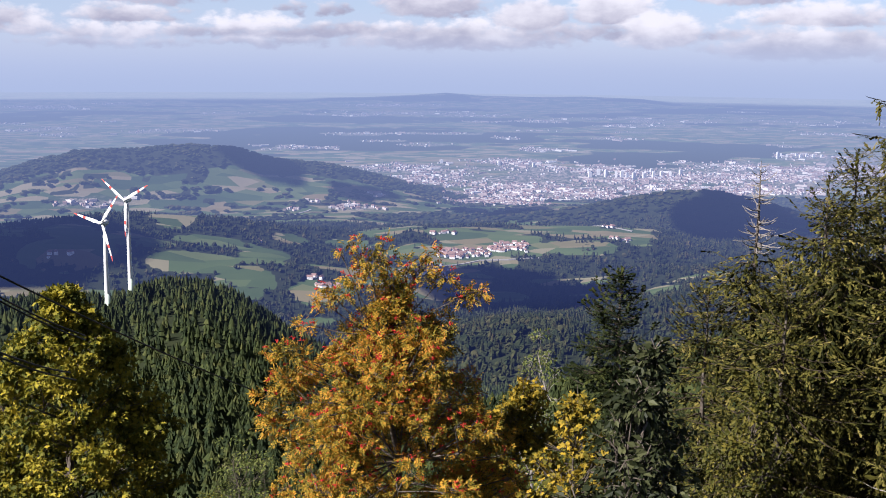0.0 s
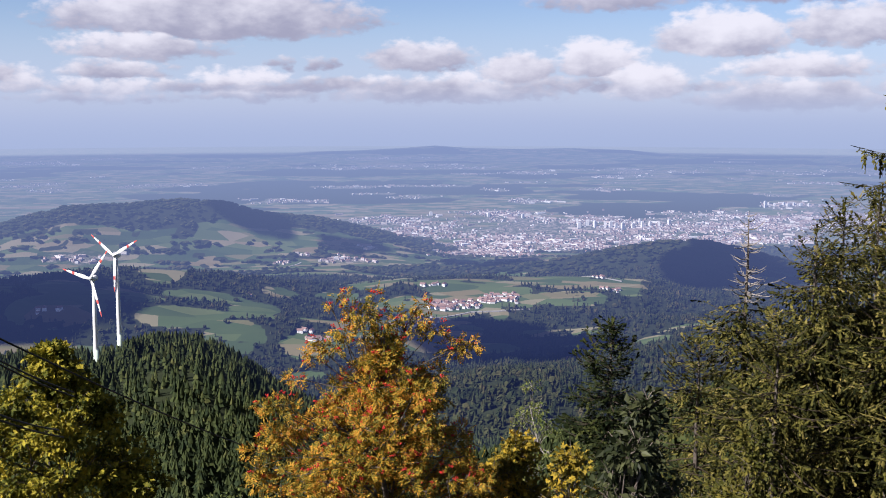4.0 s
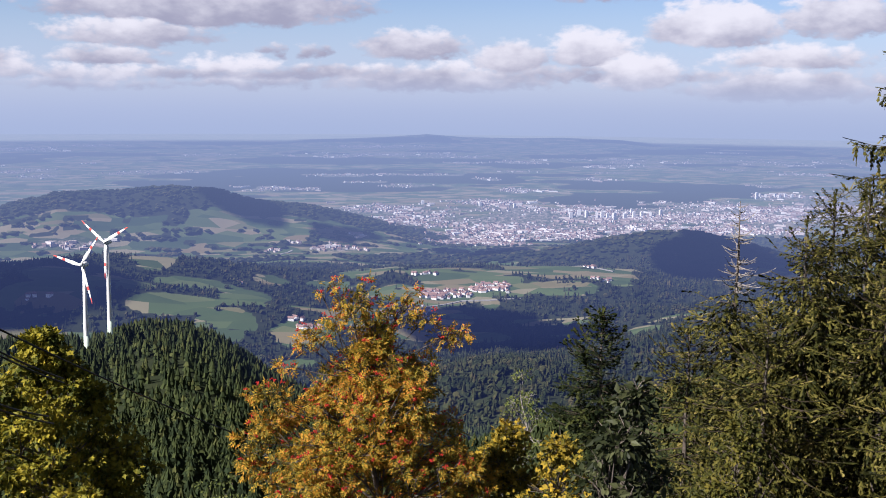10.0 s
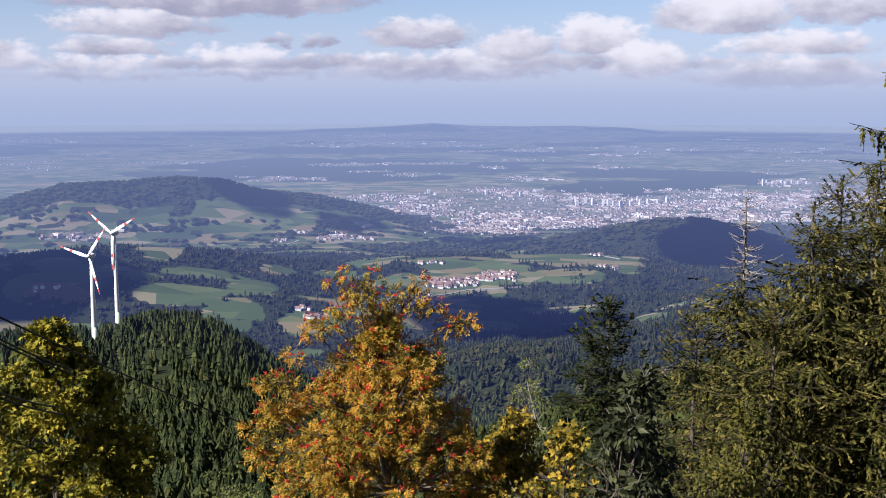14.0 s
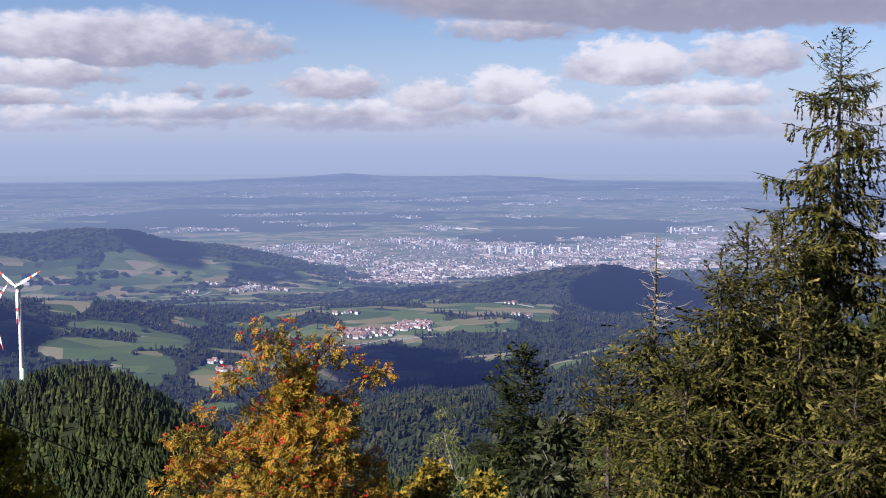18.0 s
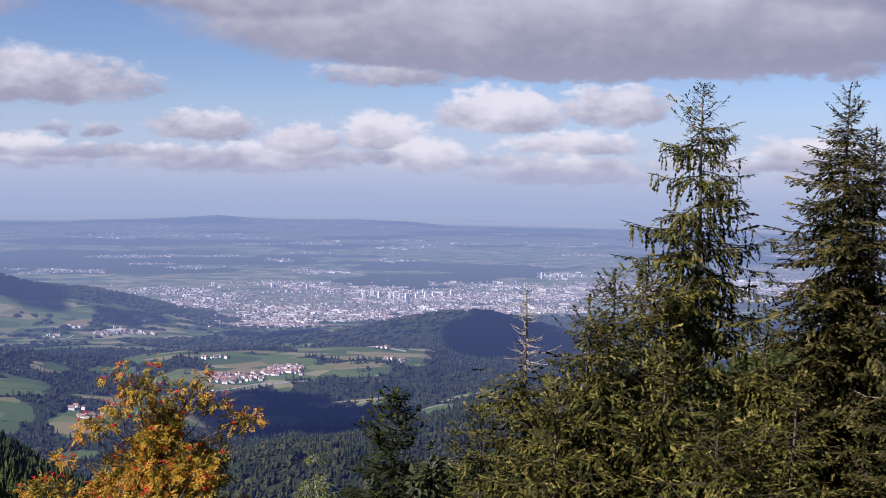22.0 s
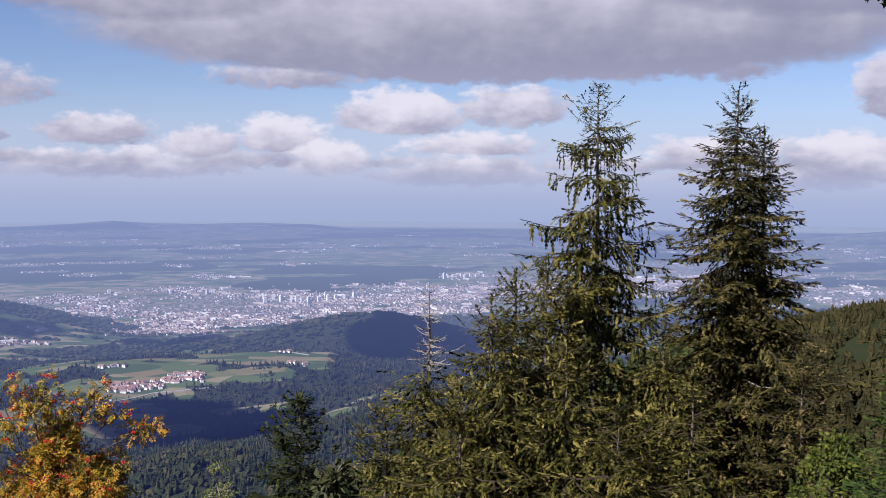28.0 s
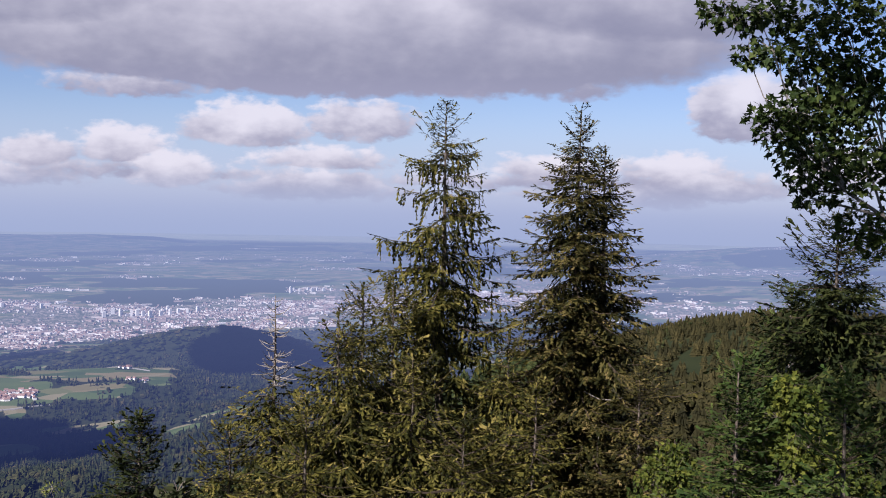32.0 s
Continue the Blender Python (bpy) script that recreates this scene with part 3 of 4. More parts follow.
    spots = [np.concatenate(c) for c in zip(scatter(1560, 2700, 13.0, -20, 26, 12), scatter(2700, 4900, 21, -20, 26, 2))]
    for x, y, z, s in zip(*spots):
        h = rng.uniform(11, 21) * s
        if rng.random() < 0.55:
            low_conifer(mid, (x * s, y * s, z * s - 1), h * 1.1, h * rng.uniform(0.2, 0.32), rng, 4 if s > 0.85 else 2, 6 if s > 0.85 else 5)
        else:
            low_round(leafy, (x * s, y * s, z * s - 1), h * rng.uniform(0.65, 0.95), h * rng.uniform(0.26, 0.48), rng)
    for x, y, z, s in zip(*scatter(4900, 7700, 41, -48, 26, 3)):
        h = rng.uniform(12, 19) * s
        low_round(leafy, (x * s, y * s, z * s - 1.5), h * rng.uniform(0.75, 1.0), h * rng.uniform(0.8, 1.35), rng)
    tagged(new("spruce_forest", near.mesh("spruce_forest", MAT["needles_far"])), "dense dark green spruce forest on the mountain spur", "forest", kind="stuff")
    tagged(new("ridge_forest", ridge.mesh("ridge_forest", MAT["ridge_wood"])), "olive brown spruce forest on a ridge", "forest", kind="stuff")
    tagged(new("conifer_woods", mid.mesh("conifer_woods", MAT["far_wood"])), "dark conifers among the woods of the valley", "forest", kind="stuff")
    tagged(new("mixed_woods", leafy.mesh("mixed_woods", MAT["far_wood"])), "mixed green woods on the far hills", "forest", kind="stuff")


build_woods()


# ---------------------------------------------------------------- conifers close by
def ground_at(az, r):
    """The ground's place on the near slope."""
    x, y = -math.sin(radians(az)) * r, math.cos(radians(az)) * r
    return Vector((x, y, float(land(x, y))))


def lay(template, faces, mats):
    """Corners and faces of many copies of one small shape; mats: n x 3 x 4."""
    t = np.asarray(template, float)
    v = np.einsum("nij,kj->nki", mats[:, :, :3], t) + mats[:, None, :, 3]
    k = len(t)
    return [tuple(p) for p in v.reshape(-1, 3).tolist()], [tuple(i + n * k for i in f) for n in range(len(mats)) for f in faces]


def frames(at, along, up, length, width):
    """Poses with x along a direction, z roughly up, scaled."""
    along = along / np.maximum(np.linalg.norm(along, axis=1, keepdims=True), 1e-9)
    side = np.cross(up, along)
    side /= np.maximum(np.linalg.norm(side, axis=1, keepdims=True), 1e-9)
    nz = np.cross(along, side)
    m = np.zeros((len(at), 3, 4))
    m[:, :, 0], m[:, :, 1], m[:, :, 2], m[:, :, 3] = along * length[:, None], side * width[:, None], nz * width[:, None], at
    return m


# a small twig of needles: a stem with forward-swept side shoots
SPRAY = [(0, 0, 0), (0.32, 0, 0.02), (0.62, 0, 0), (1, 0, -0.06), (0.46, 0.44, -0.12), (0.46, -0.44, -0.12), (0.84, 0.34, -0.12), (0.84, -0.34, -0.12)]
SPRAY_FACES = [(0, 1, 4), (0, 5, 1), (1, 2, 6), (1, 7, 2), (1, 3, 6), (2, 7, 3)]


def spruce_meshes(h, width, seed, bare_top=0.0, droop=0.5, dense=1.0, step=0.36, gaps=0.12, twig=0.36, side=1.0, taper=0.6, fall=0.22, fine=1.0):
    """Trunk, limbs, dead twigs and needles of one spruce with its foot at the origin. width: half width of the crown at its foot."""
    rng = random.Random(seed)
    nrng = np.random.default_rng(seed)
    trunk, limbs, dead = Soup(), Soup(), Soup()
    lean = [Vector((rng.uniform(-0.006, 0.006) * h * math.sin(math.pi * k / 8), rng.uniform(-0.006, 0.006) * h * math.sin(math.pi * k / 8), h * k / 8 - (0.8 if k == 0 else 0))) for k in range(9)]
    r0 = 0.012 * h + 0.03
    trunk.tube(lean, [r0 * (1 - k / 8) ** 0.9 + 0.008 for k in range(9)], 8)

    def stem(z):
        k = min(max(z / h * 8, 0), 7.999)
        i = int(k)
        return lean[i].lerp(lean[i + 1], k - i)

    at, along, size = [], [], []
    z = h * 0.04
    while z < h * 0.995:
        d = h - z
        reach = min(width * (d / h) ** taper, 3.9 + 0.1 * width)
        for k in range(rng.choice((5, 6, 7)) if d > 1 else 4):
            if rng.random() < gaps:
                continue
            a = rng.random() * math.tau
            ln = reach * (rng.uniform(0.45, 1.0) if rng.random() < 0.6 else rng.uniform(0.9, 1.3)) + 0.10
            out = Vector((math.cos(a), math.sin(a), 0))
            rise = 0.45 if d < 1.6 else 0.22 - (fall + 0.3) * min(d / 7, 1) * rng.uniform(0.3, 1.7)
            p0 = stem(min(max(z + rng.uniform(-0.3, 0.3), 0.1), h - 0.06))
            pts = [p0 + out * ln * u + Vector((0, 0, ln * (rise * u - 0.25 * u * u * (d > 1.6) + 0.75 * max(u - 0.5, 0) ** 1.5))) for u in (0, 0.25, 0.5, 0.75, 1)]
            is_dead = d < bare_top
            thick = 0.006 + 0.009 * ln
            if is_dead:
                if rng.random() < 0.08:
                    continue
                ln *= rng.uniform(0.25, 0.75)
                bow = rng.uniform(0.2, 1.1)
                pts = [p0 + out * ln * u * 1.25 + Vector((0, 0, ln * (-0.3 * u + bow * u * u))) for u in (0, 0.25, 0.5, 0.75, 1)]
                dead.tube(pts, [0.026, 0.022, 0.018, 0.013, 0.007], 4)
                for u in (0.5, 0.75):
                    q = pts[int(u * 4)]
                    w = out.cross(Vector((0, 0, 1))) * rng.choice((-1, 1))
                    dead.tube([q, q + (out * 0.4 + w * 0.4 + Vector((0, 0, 0.15))) * ln * 0.5], [0.009, 0.004], 3)
                continue
            (dead if rng.random() < 0.025 and d > 4 else limbs).tube(pts, [thick, thick * 0.8, thick * 0.6, thick * 0.45, 0.004], 4)
            n = max(int(ln / 0.275 * dense), 4)
            for s in range(n):
                u = (s + rng.random()) / n
                u = 0.04 + 0.96 * u
                i = min(int(u * 4), 3)
                p = pts[i].lerp(pts[i + 1], u * 4 - i)
                fwd = (pts[i + 1] - pts[i]).normalized()
                right = fwd.cross(Vector((0, 0, 1))).normalized()
                for sgn in (-1, 1):
                    tl = twig * (0.5 + 1.0 * (1 - u)) * rng.uniform(0.5, 1.35) * min(1, 0.4 + ln * 0.5) * min(1, 0.45 + d / 6)
                    dirn = (fwd * rng.uniform(0.3, 0.9) + right * sgn * rng.uniform(0.5, 1.0) * side + Vector((0, 0, rng.uniform(-0.1, 0.25)))).normalized()
                    hang = droop * rng.uniform(0.4, 2.4)
                    q = 0.0
                    while q < tl:
                        at.append(p + dirn * q - Vector((0, 0, hang * q * q)))
                        along.append((dirn + Vector((rng.uniform(-0.4, 0.4), rng.uniform(-0.4, 0.4), rng.uniform(-0.3, 0.3) - 2 * hang * q - 0.3 * droop))).normalized())
                        size.append(rng.uniform(0.17, 0.36) * fine * (min(0.42 + d / 7, 1.0) if h > 10 else 0.6))
                        q += 0.17 * fine if h > 10 else 0.13
                    if droop > 0.6 and d > 2.5 and rng.random() < 0.3:
                        end = p + dirn * tl - Vector((0, 0, hang * tl * tl))
                        for w in range(rng.randint(1, 4)):
                            at.append(end - Vector((0, 0, 0.16 * w)))
                            along.append(Vector((rng.uniform(-0.25, 0.25), rng.uniform(-0.25, 0.25), -1)).normalized())
                            size.append(rng.uniform(0.2, 0.34) * min(0.4 + d / 7, 1.0))
            at.append(pts[3])
            along.append((pts[4] - pts[3]).normalized())
            size.append(0.3 * ln)
        z += step * rng.uniform(0.6, 1.3) * (0.55 if d < 3 else 1)
    if not bare_top:
        for k in range(10):
            at.append(stem(h * (0.995 - 0.006 * k)))
            along.append(Vector((rng.uniform(-0.3, 0.3), rng.uniform(-0.3, 0.3), 1)).normalized())
            size.append(0.2)
    at, along, size = np.array([tuple(p) for p in at]), np.array([tuple(p) for p in along]), np.array(size)
    up = np.tile([0.0, 0.0, 1.0], (len(at), 1)) + nrng.normal(0, 0.35, (len(at), 3))
    needles = Soup()
    needles.v, needles.f = lay(SPRAY, SPRAY_FACES, frames(at, along, up, size * 1.33, np.clip(size * 0.64, 0.04, 0.21)))
    return trunk, limbs, dead, needles


def spruce(az, r, tip, half, seed, label, needles="needles", **how):
    """A spruce on the slope; tip: the height of its top over the eye's level, in degrees."""
    foot = ground_at(az, r)
    h = r * math.tan(radians(tip)) - foot.z
    trunk, limbs, dead, leaf = spruce_meshes(h, half, seed, **how)
    t = new("spruce_tree")
    t.matrix_world = Matrix.Translation(foot)
    part("trunk", trunk, MAT["bark"], t, smooth=True)
    tagged(part("branchwork", limbs, MAT["twig_bark"], t), kind="stuff")
    if dead.v:
        tagged(part("bare_branchwork", dead, MAT["grey_bark"], t, "bleached bare twigs"), kind="stuff")
    tagged(part("crown", leaf, MAT[needles], t), kind="stuff")
    return tagged(t, label, "tree", "spruces on the slope")


spruce(-24.25, 45, 4.9, 7.2, 61, "tall slender spruce with drooping olive green sprays on the slope", droop=0.7, gaps=0.22, step=0.40, dense=1.3, taper=0.72, twig=0.48, fall=0.08)
spruce(-31.25, 46, 4.9, 8.4, 12, "tall dense spruce with brownish green needles on the slope", droop=0.5, gaps=0.1, step=0.29, taper=0.8, dense=1.4, twig=0.42, needles="needles_brown")
spruce(-32.5, 46.6, 2.9, 6.4, 29, "slender spruce crowding a taller dense spruce", droop=0.5, gaps=0.15, step=0.36, taper=0.8, twig=0.42, needles="needles_brown")
spruce(-15.63, 38, -5.2, 3.4, 13, "spruce with a bare bleached dead top", bare_top=3.3, droop=0.6, twig=0.42)
spruce(-20.14, 37, -4.7, 3.6, 14, "olive green spruce with hanging sprays on the slope", droop=0.85, twig=0.46)
spruce(-18.92, 35, -5.95, 3.2, 15, "small olive green spruce leaning among larger spruces", droop=0.85, twig=0.46)
spruce(-21.72, 41, -4.4, 4.2, 16, "olive green spruce behind smaller spruces", droop=0.75, twig=0.46)
spruce(-8.88, 25, -11.25, 1.9, 17, "young dark green spruce beside a broadleaf shrub", droop=0.5, step=0.24, twig=0.34, dense=2.0, needles="needles_dark")
spruce(-39.5, 22, -7.85, 1.9, 18, "young bright green spruce on the slope", droop=0.2, step=0.26, twig=0.24, dense=1.6, needles="needles_green")
spruce(-44.0, 31, -0.5, 5.0, 19, "dark green spruce under a maple branch", droop=0.6, dense=2.0, step=0.26, twig=0.45, needles="needles_dark")
spruce(-41.9, 34, -4.1, 3.0, 20, "green spruce beside a broken trunk", droop=0.6, dense=1.6, step=0.28, needles="needles_green")
spruce(-44.6, 19, -8.6, 2.2, 21, "bright green spruce on the near slope", droop=0.4, twig=0.3, needles="needles_green")
spruce(-27.8, 43, -6.9, 4.4, 22, "olive green spruce between two tall spruces", droop=0.75, twig=0.46)
spruce(-17.3, 30, -10.6, 3.8, 23, "low olive green spruce in front of taller ones", droop=0.7, twig=0.42)
spruce(-22.8, 32, -8.3, 4.0, 24, "olive green spruce in front of a tall spruce", droop=0.85, twig=0.46)
spruce(-13.4, 33, -12.0, 3.2, 25, "low olive green spruce below a dead topped spruce", droop=0.6)
spruce(-34.6, 38, -8.6, 3.8, 26, "brownish green spruce beside a tall dense spruce", droop=0.55, twig=0.42, needles="needles_brown")
spruce(-29.3, 35, -9.6, 4.0, 27, "low olive green spruce at the foot of tall spruces", droop=0.7, twig=0.42)
spruce(-25.6, 29, -11.0, 3.8, 28, "low spruce with yellowish sprays", droop=0.7, twig=0.42)


# ---------------------------------------------------------------- broadleaf trees close by
OVAL = ([(0, 0, 0), (0.4, 0.3, 0.06), (1, 0, -0.08), (0.4, -0.3, 0.06)], [(0, 2, 1), (0, 3, 2)])
STAR = ([(0.0, 0, 0), (0.02, 0.28, 0.03), (0.30, 0.20, 0.02), (0.42, 0.58, -0.05), (0.56, 0.24, 0.02), (1.0, 0.0, -0.08),
         (0.56, -0.24, 0.02), (0.42, -0.58, -0.05), (0.30, -0.20, 0.02), (0.02, -0.28, 0.03)],
        [(0, 2, 1), (2, 4, 3), (0, 4, 2), (0, 5, 4), (0, 6, 5), (0, 8, 6), (6, 8, 7), (0, 9, 8)])


def feather():
    """One rowan leaf: pairs of leaflets along its stalk."""
    v, f = [], []
    for k in range(3):
        for sgn in (-1, 1):
            x = 0.18 + 0.26 * k
            b = len(v)
            v += [(x, 0, 0), (x + 0.20, sgn * 0.13, 0.04), (x + 0.24, sgn * 0.42, -0.07), (x + 0.02, sgn * 0.24, -0.01)]
            f += [(b, b + 1, b + 2), (b, b + 2, b + 3)] if sgn < 0 else [(b, b + 2, b + 1), (b, b + 3, b + 2)]
    b = len(v)
    v += [(0.85, 0, 0), (1.02, 0.09, 0.03), (1.3, 0, -0.06), (1.02, -0.09, 0.03)]
    f += [(b, b + 2, b + 1), (b, b + 3, b + 2)]
    return v, f


FEATHER = feather()
OCTA = ([(1, 0, 0), (-1, 0, 0), (0, 1, 0), (0, -1, 0), (0, 0, 1), (0, 0, -1)],
        [(0, 2, 4), (2, 1, 4), (1, 3, 4), (3, 0, 4), (2, 0, 5), (1, 2, 5), (3, 1, 5), (0, 3, 5)])


def broadleaf(name, foot, clumps, leaf, size, mat, label, seed, bark="bark", per=60, thick=0.09, category="tree", group="", berries=0, up=0.6, twigs=5):
    """clumps: (place, radius) of bunches of leaves, in the world; a limb grows to each of them."""
    rng, nrng = random.Random(seed), np.random.default_rng(seed)
    t = new(name)
    t.matrix_world = Matrix.Translation(foot)
    top = max((c for c, _ in clumps), key=lambda c: c.z) - foot
    trunk, limbs, red = Soup(), Soup(), Soup()
    spine = [top * (k / 6) * 0.92 + Vector((rng.uniform(-1, 1), rng.uniform(-1, 1), 0)) * 0.03 * top.length for k in range(7)]
    spine[0] = Vector((0, 0, -0.5))
    trunk.tube(spine, [thick * (1 - k / 6.3) + 0.008 for k in range(7)], 8)
    at, along, size_l = [], [], []
    nodes = [(p, thick * (1 - k / 6.5) * 0.55 + 0.006) for k, p in enumerate(spine) if k >= 1]
    axis = spine[3]
    for c, rad in sorted(clumps, key=lambda q: (q[0] - foot - axis).length):
        c = c - foot
        below = [q for q in nodes if q[0].z < c.z + 0.3 * rad] or nodes
        p0, q0 = min(below, key=lambda q: (q[0] - c).length + 0.02 / q[1])
        q = max(min(q0 * 0.75, thick * 0.4), 0.006)
        mid = p0.lerp(c, 0.5) + Vector((rng.uniform(-1, 1), rng.uniform(-1, 1), rng.uniform(-0.7, 0.3))) * 0.09 * (c - p0).length
        end = max(q * 0.6, 0.005)
        limbs.tube([p0, p0.lerp(mid, 0.55), mid, mid.lerp(c, 0.6), c], [q, q * 0.9, q * 0.8, q * 0.7, end], 5)
        nodes += [(mid, q * 0.8), (c, end)]
        for k in range(twigs):
            dv = Vector((rng.gauss(0, 1), rng.gauss(0, 1), rng.gauss(0, 0.8))).normalized() * rad * rng.uniform(0.7, 1.1)
            limbs.tube([mid.lerp(c, rng.uniform(0.5, 1)), c + dv * 0.5, c + dv], [0.006, 0.004, 0.003], 3)
        n = max(int(per * (min(rad, 0.5) / 0.5) ** 2), 5)
        d = nrng.normal(0, 1, (n, 3))
        d /= np.linalg.norm(d, axis=1, keepdims=True)
        rr = rad * nrng.random((n, 1)) ** 0.45
        at.append(np.array(c) + d * rr * [1, 1, 0.6])
        along.append(d * 0.9 + nrng.normal(0, 0.55, (n, 3)) + [0, 0, -0.25])
        size_l.append(size * nrng.uniform(0.6, 1.25, n))
        for b in range(int(berries * rng.uniform(0.2, 1.8) + 0.5)):
            dv = Vector((rng.gauss(0, 1), rng.gauss(0, 1), rng.gauss(0.2, 0.8))).normalized() * rad * rng.uniform(0.75, 1.15)
            for k in range(8):
                w = Vector((rng.gauss(0, 1), rng.gauss(0, 1), rng.gauss(0, 0.6))) * 0.022
                s = rng.uniform(0.011, 0.016)
                red.add([tuple(c + dv + w + Vector(p) * s) for p in OCTA[0]], OCTA[1])
    at, along, size_l = np.concatenate(at), np.concatenate(along), np.concatenate(size_l)
    ups = np.tile([-0.25, -0.2, up], (len(at), 1)) + nrng.normal(0, 0.5, (len(at), 3))
    leaves = Soup()
    leaves.v, leaves.f = lay(leaf[0], leaf[1], frames(at, along, ups, size_l, size_l))
    part("trunk", trunk, MAT[bark], t, smooth=True)
    tagged(part("branchwork", limbs, MAT[bark], t), kind="stuff")
    tagged(part("foliage", leaves, MAT[mat], t), kind="stuff")
    if berries:
        tagged(part("fruit", red, MAT["berry"], t, "clusters of red berries"), kind="stuff")
    return tagged(t, label, category, group)


def bell(az, r, top, low, half, n, seed, rad, sharp=1.0, shell=0.5):
    """Bunches of leaves filling a bell-shaped crown; top and low: heights over the eye's level in degrees."""
    rng = random.Random(seed)
    c0 = Vector((-math.sin(radians(az)) * r, math.cos(radians(az)) * r, 0))
    z1, z0 = r * math.tan(radians(top)), r * math.tan(radians(low))
    out = []
    for k in range(n):
        u = rng.random() ** 0.8
        w = half * (math.sin(min(u * 1.5, 1.57)) ** sharp) * (0.85 + 0.3 * rng.random())
        a, q = rng.random() * math.tau, (shell + (1 - shell) * rng.random()) if rng.random() < 0.8 else rng.random()
        out.append((c0 + Vector((math.cos(a) * w * q, math.sin(a) * w * q, z1 + (z0 - z1) * u - rad * 0.6)), rad * rng.uniform(0.7, 1.3)))
    return out


broadleaf("field_maple", ground_at(20.2, 26), bell(20.0, 26, -11.4, -24, 2.75, 400, 41, 0.31, 0.8, 0.75), STAR, 0.13, "maple_leaf",
          "bushy maple with yellowing green leaves on the slope", 41, per=200, thick=0.14, group="broadleaf trees on the slope")

rowan_clumps = bell(3.0, 17, -12.0, -25, 2.3, 400, 42, 0.2, 0.7, 0.4)
for paz, pel, q in ((5.4, -9.8, 0.13), (4.9, -10.6, 0.2), (4.3, -11.0, 0.24), (1.2, -10.3, 0.13), (1.5, -11.2, 0.2), (0.4, -11.6, 0.2), (-1.4, -12.3, 0.2), (-0.6, -12.6, 0.25),
                    (6.8, -12.9, 0.2), (8.3, -15.5, 0.25), (9.3, -18.4, 0.25), (8.8, -16.8, 0.3), (5.8, -12.4, 0.25), (8.9, -15.3, 0.22), (9.7, -19.2, 0.22), (3.0, -11.7, 0.25), (2.2, -10.9, 0.15), (3.6, -10.4, 0.16), (3.6, -9.7, 0.1), (0.7, -10.3, 0.1), (5.9, -10.3, 0.1), (10.0, -17.6, 0.2), (9.6, -15.4, 0.16),
                    (9.2, -17.2, 0.2), (10.1, -18.6, 0.18), (7.8, -14.0, 0.18), (6.6, -12.3, 0.16), (3.2, -11.4, 0.2), (4.2, -11.6, 0.2), (1.9, -11.6, 0.2), (5.2, -11.7, 0.18)):
    rowan_clumps.append((Vector((-math.sin(radians(paz)) * 17, math.cos(radians(paz)) * 17, 17 * math.tan(radians(pel)))), q))
broadleaf("rowan_tree", ground_at(3.0, 17), rowan_clumps, FEATHER, 0.132, "rowan_leaf",
          "rowan tree with orange autumn leaves and red berries", 42, per=195, thick=0.085, berries=2.2, group="broadleaf trees on the slope")

broadleaf("maple_shrub", ground_at(-3.4, 19), bell(-4.0, 19, -16.6, -25, 1.5, 130, 43, 0.25), STAR, 0.10, "golden_leaf",
          "low shrub with golden yellow leaves", 43, per=190, thick=0.05, category="shrub", group="shrubs on the slope")
broadleaf("birch_sapling", ground_at(-4.8, 33), bell(-4.8, 33, -14.0, -22, 1.4, 40, 44, 0.34, 0.8), OVAL, 0.10, "larch_leaf",
          "slender sapling with pale stems and thin green foliage", 44, bark="grey_bark", per=90, thick=0.07, group="broadleaf trees on the slope")
broadleaf("whitebeam_shrub", ground_at(-10.6, 9), bell(-10.8, 9, -12.6, -26, 0.5, 64, 45, 0.13, 1.0), OVAL, 0.085, "shadowed_leaf",
          "shrub with large green leaves darkened for shade close by", 45, per=420, thick=0.03, category="shrub", group="shrubs on the slope", up=0.8)
broadleaf("whitebeam_shrub", ground_at(-8.6, 8.5), bell(-10.2, 8.5, -16.2, -28, 0.75, 90, 46, 0.15, 0.8), OVAL, 0.08, "shadowed_leaf",
          "low shrub with green leaves darkened for shade close by", 46, per=420, thick=0.03, category="shrub", group="shrubs on the slope")
broadleaf("maple_shrub", ground_at(-7.2, 16), bell(-6.9, 16, -17.2, -26, 1.1, 110, 47, 0.22), STAR, 0.09, "golden_leaf",
          "low shrub with yellow green leaves", 47, per=150, thick=0.04, category="shrub", group="shrubs on the slope")
broadleaf("maple_shrub", ground_at(-42.0, 23), bell(-42.0, 23, -8.3, -16, 1.9, 120, 48, 0.34), STAR, 0.12, "green_leaf",
          "maple shrub with yellow green leaves among spruces", 48, per=150, thick=0.06, category="shrub", group="shrubs on the slope")
broadleaf("hazel_shrub", ground_at(-36.4, 27), bell(-36.4, 27, -12.0, -18, 1.9, 110, 49, 0.36), OVAL, 0.13, "green_leaf",
          "shrub with yellow green leaves at the foot of spruces", 49, per=120, thick=0.05, category="shrub", group="shrubs on the slope")
broadleaf("hazel_shrub", ground_at(-16.5, 24), bell(-16.3, 24, -15.5, -24, 1.5, 80, 50, 0.34), OVAL, 0.12, "olive_leaf",
          "shrub with yellowish leaves in front of spruces", 50, per=120, thick=0.05, category="shrub", group="shrubs on the slope")

# the big maple whose outer boughs hang into the view
boughs = []
for paz, pel, q, rr in ((-37.9, 9.4, 0.26, 12), (-38.9, 9.0, 0.22, 12), (-39.9, 9.6, 0.3, 12), (-41.0, 9.2, 0.3, 12.4), (-42.4, 8.4, 0.3, 12.4), (-43.6, 9.2, 0.4, 12.6), (-39.4, 7.4, 0.2, 12), (-40.6, 7.6, 0.28, 12),
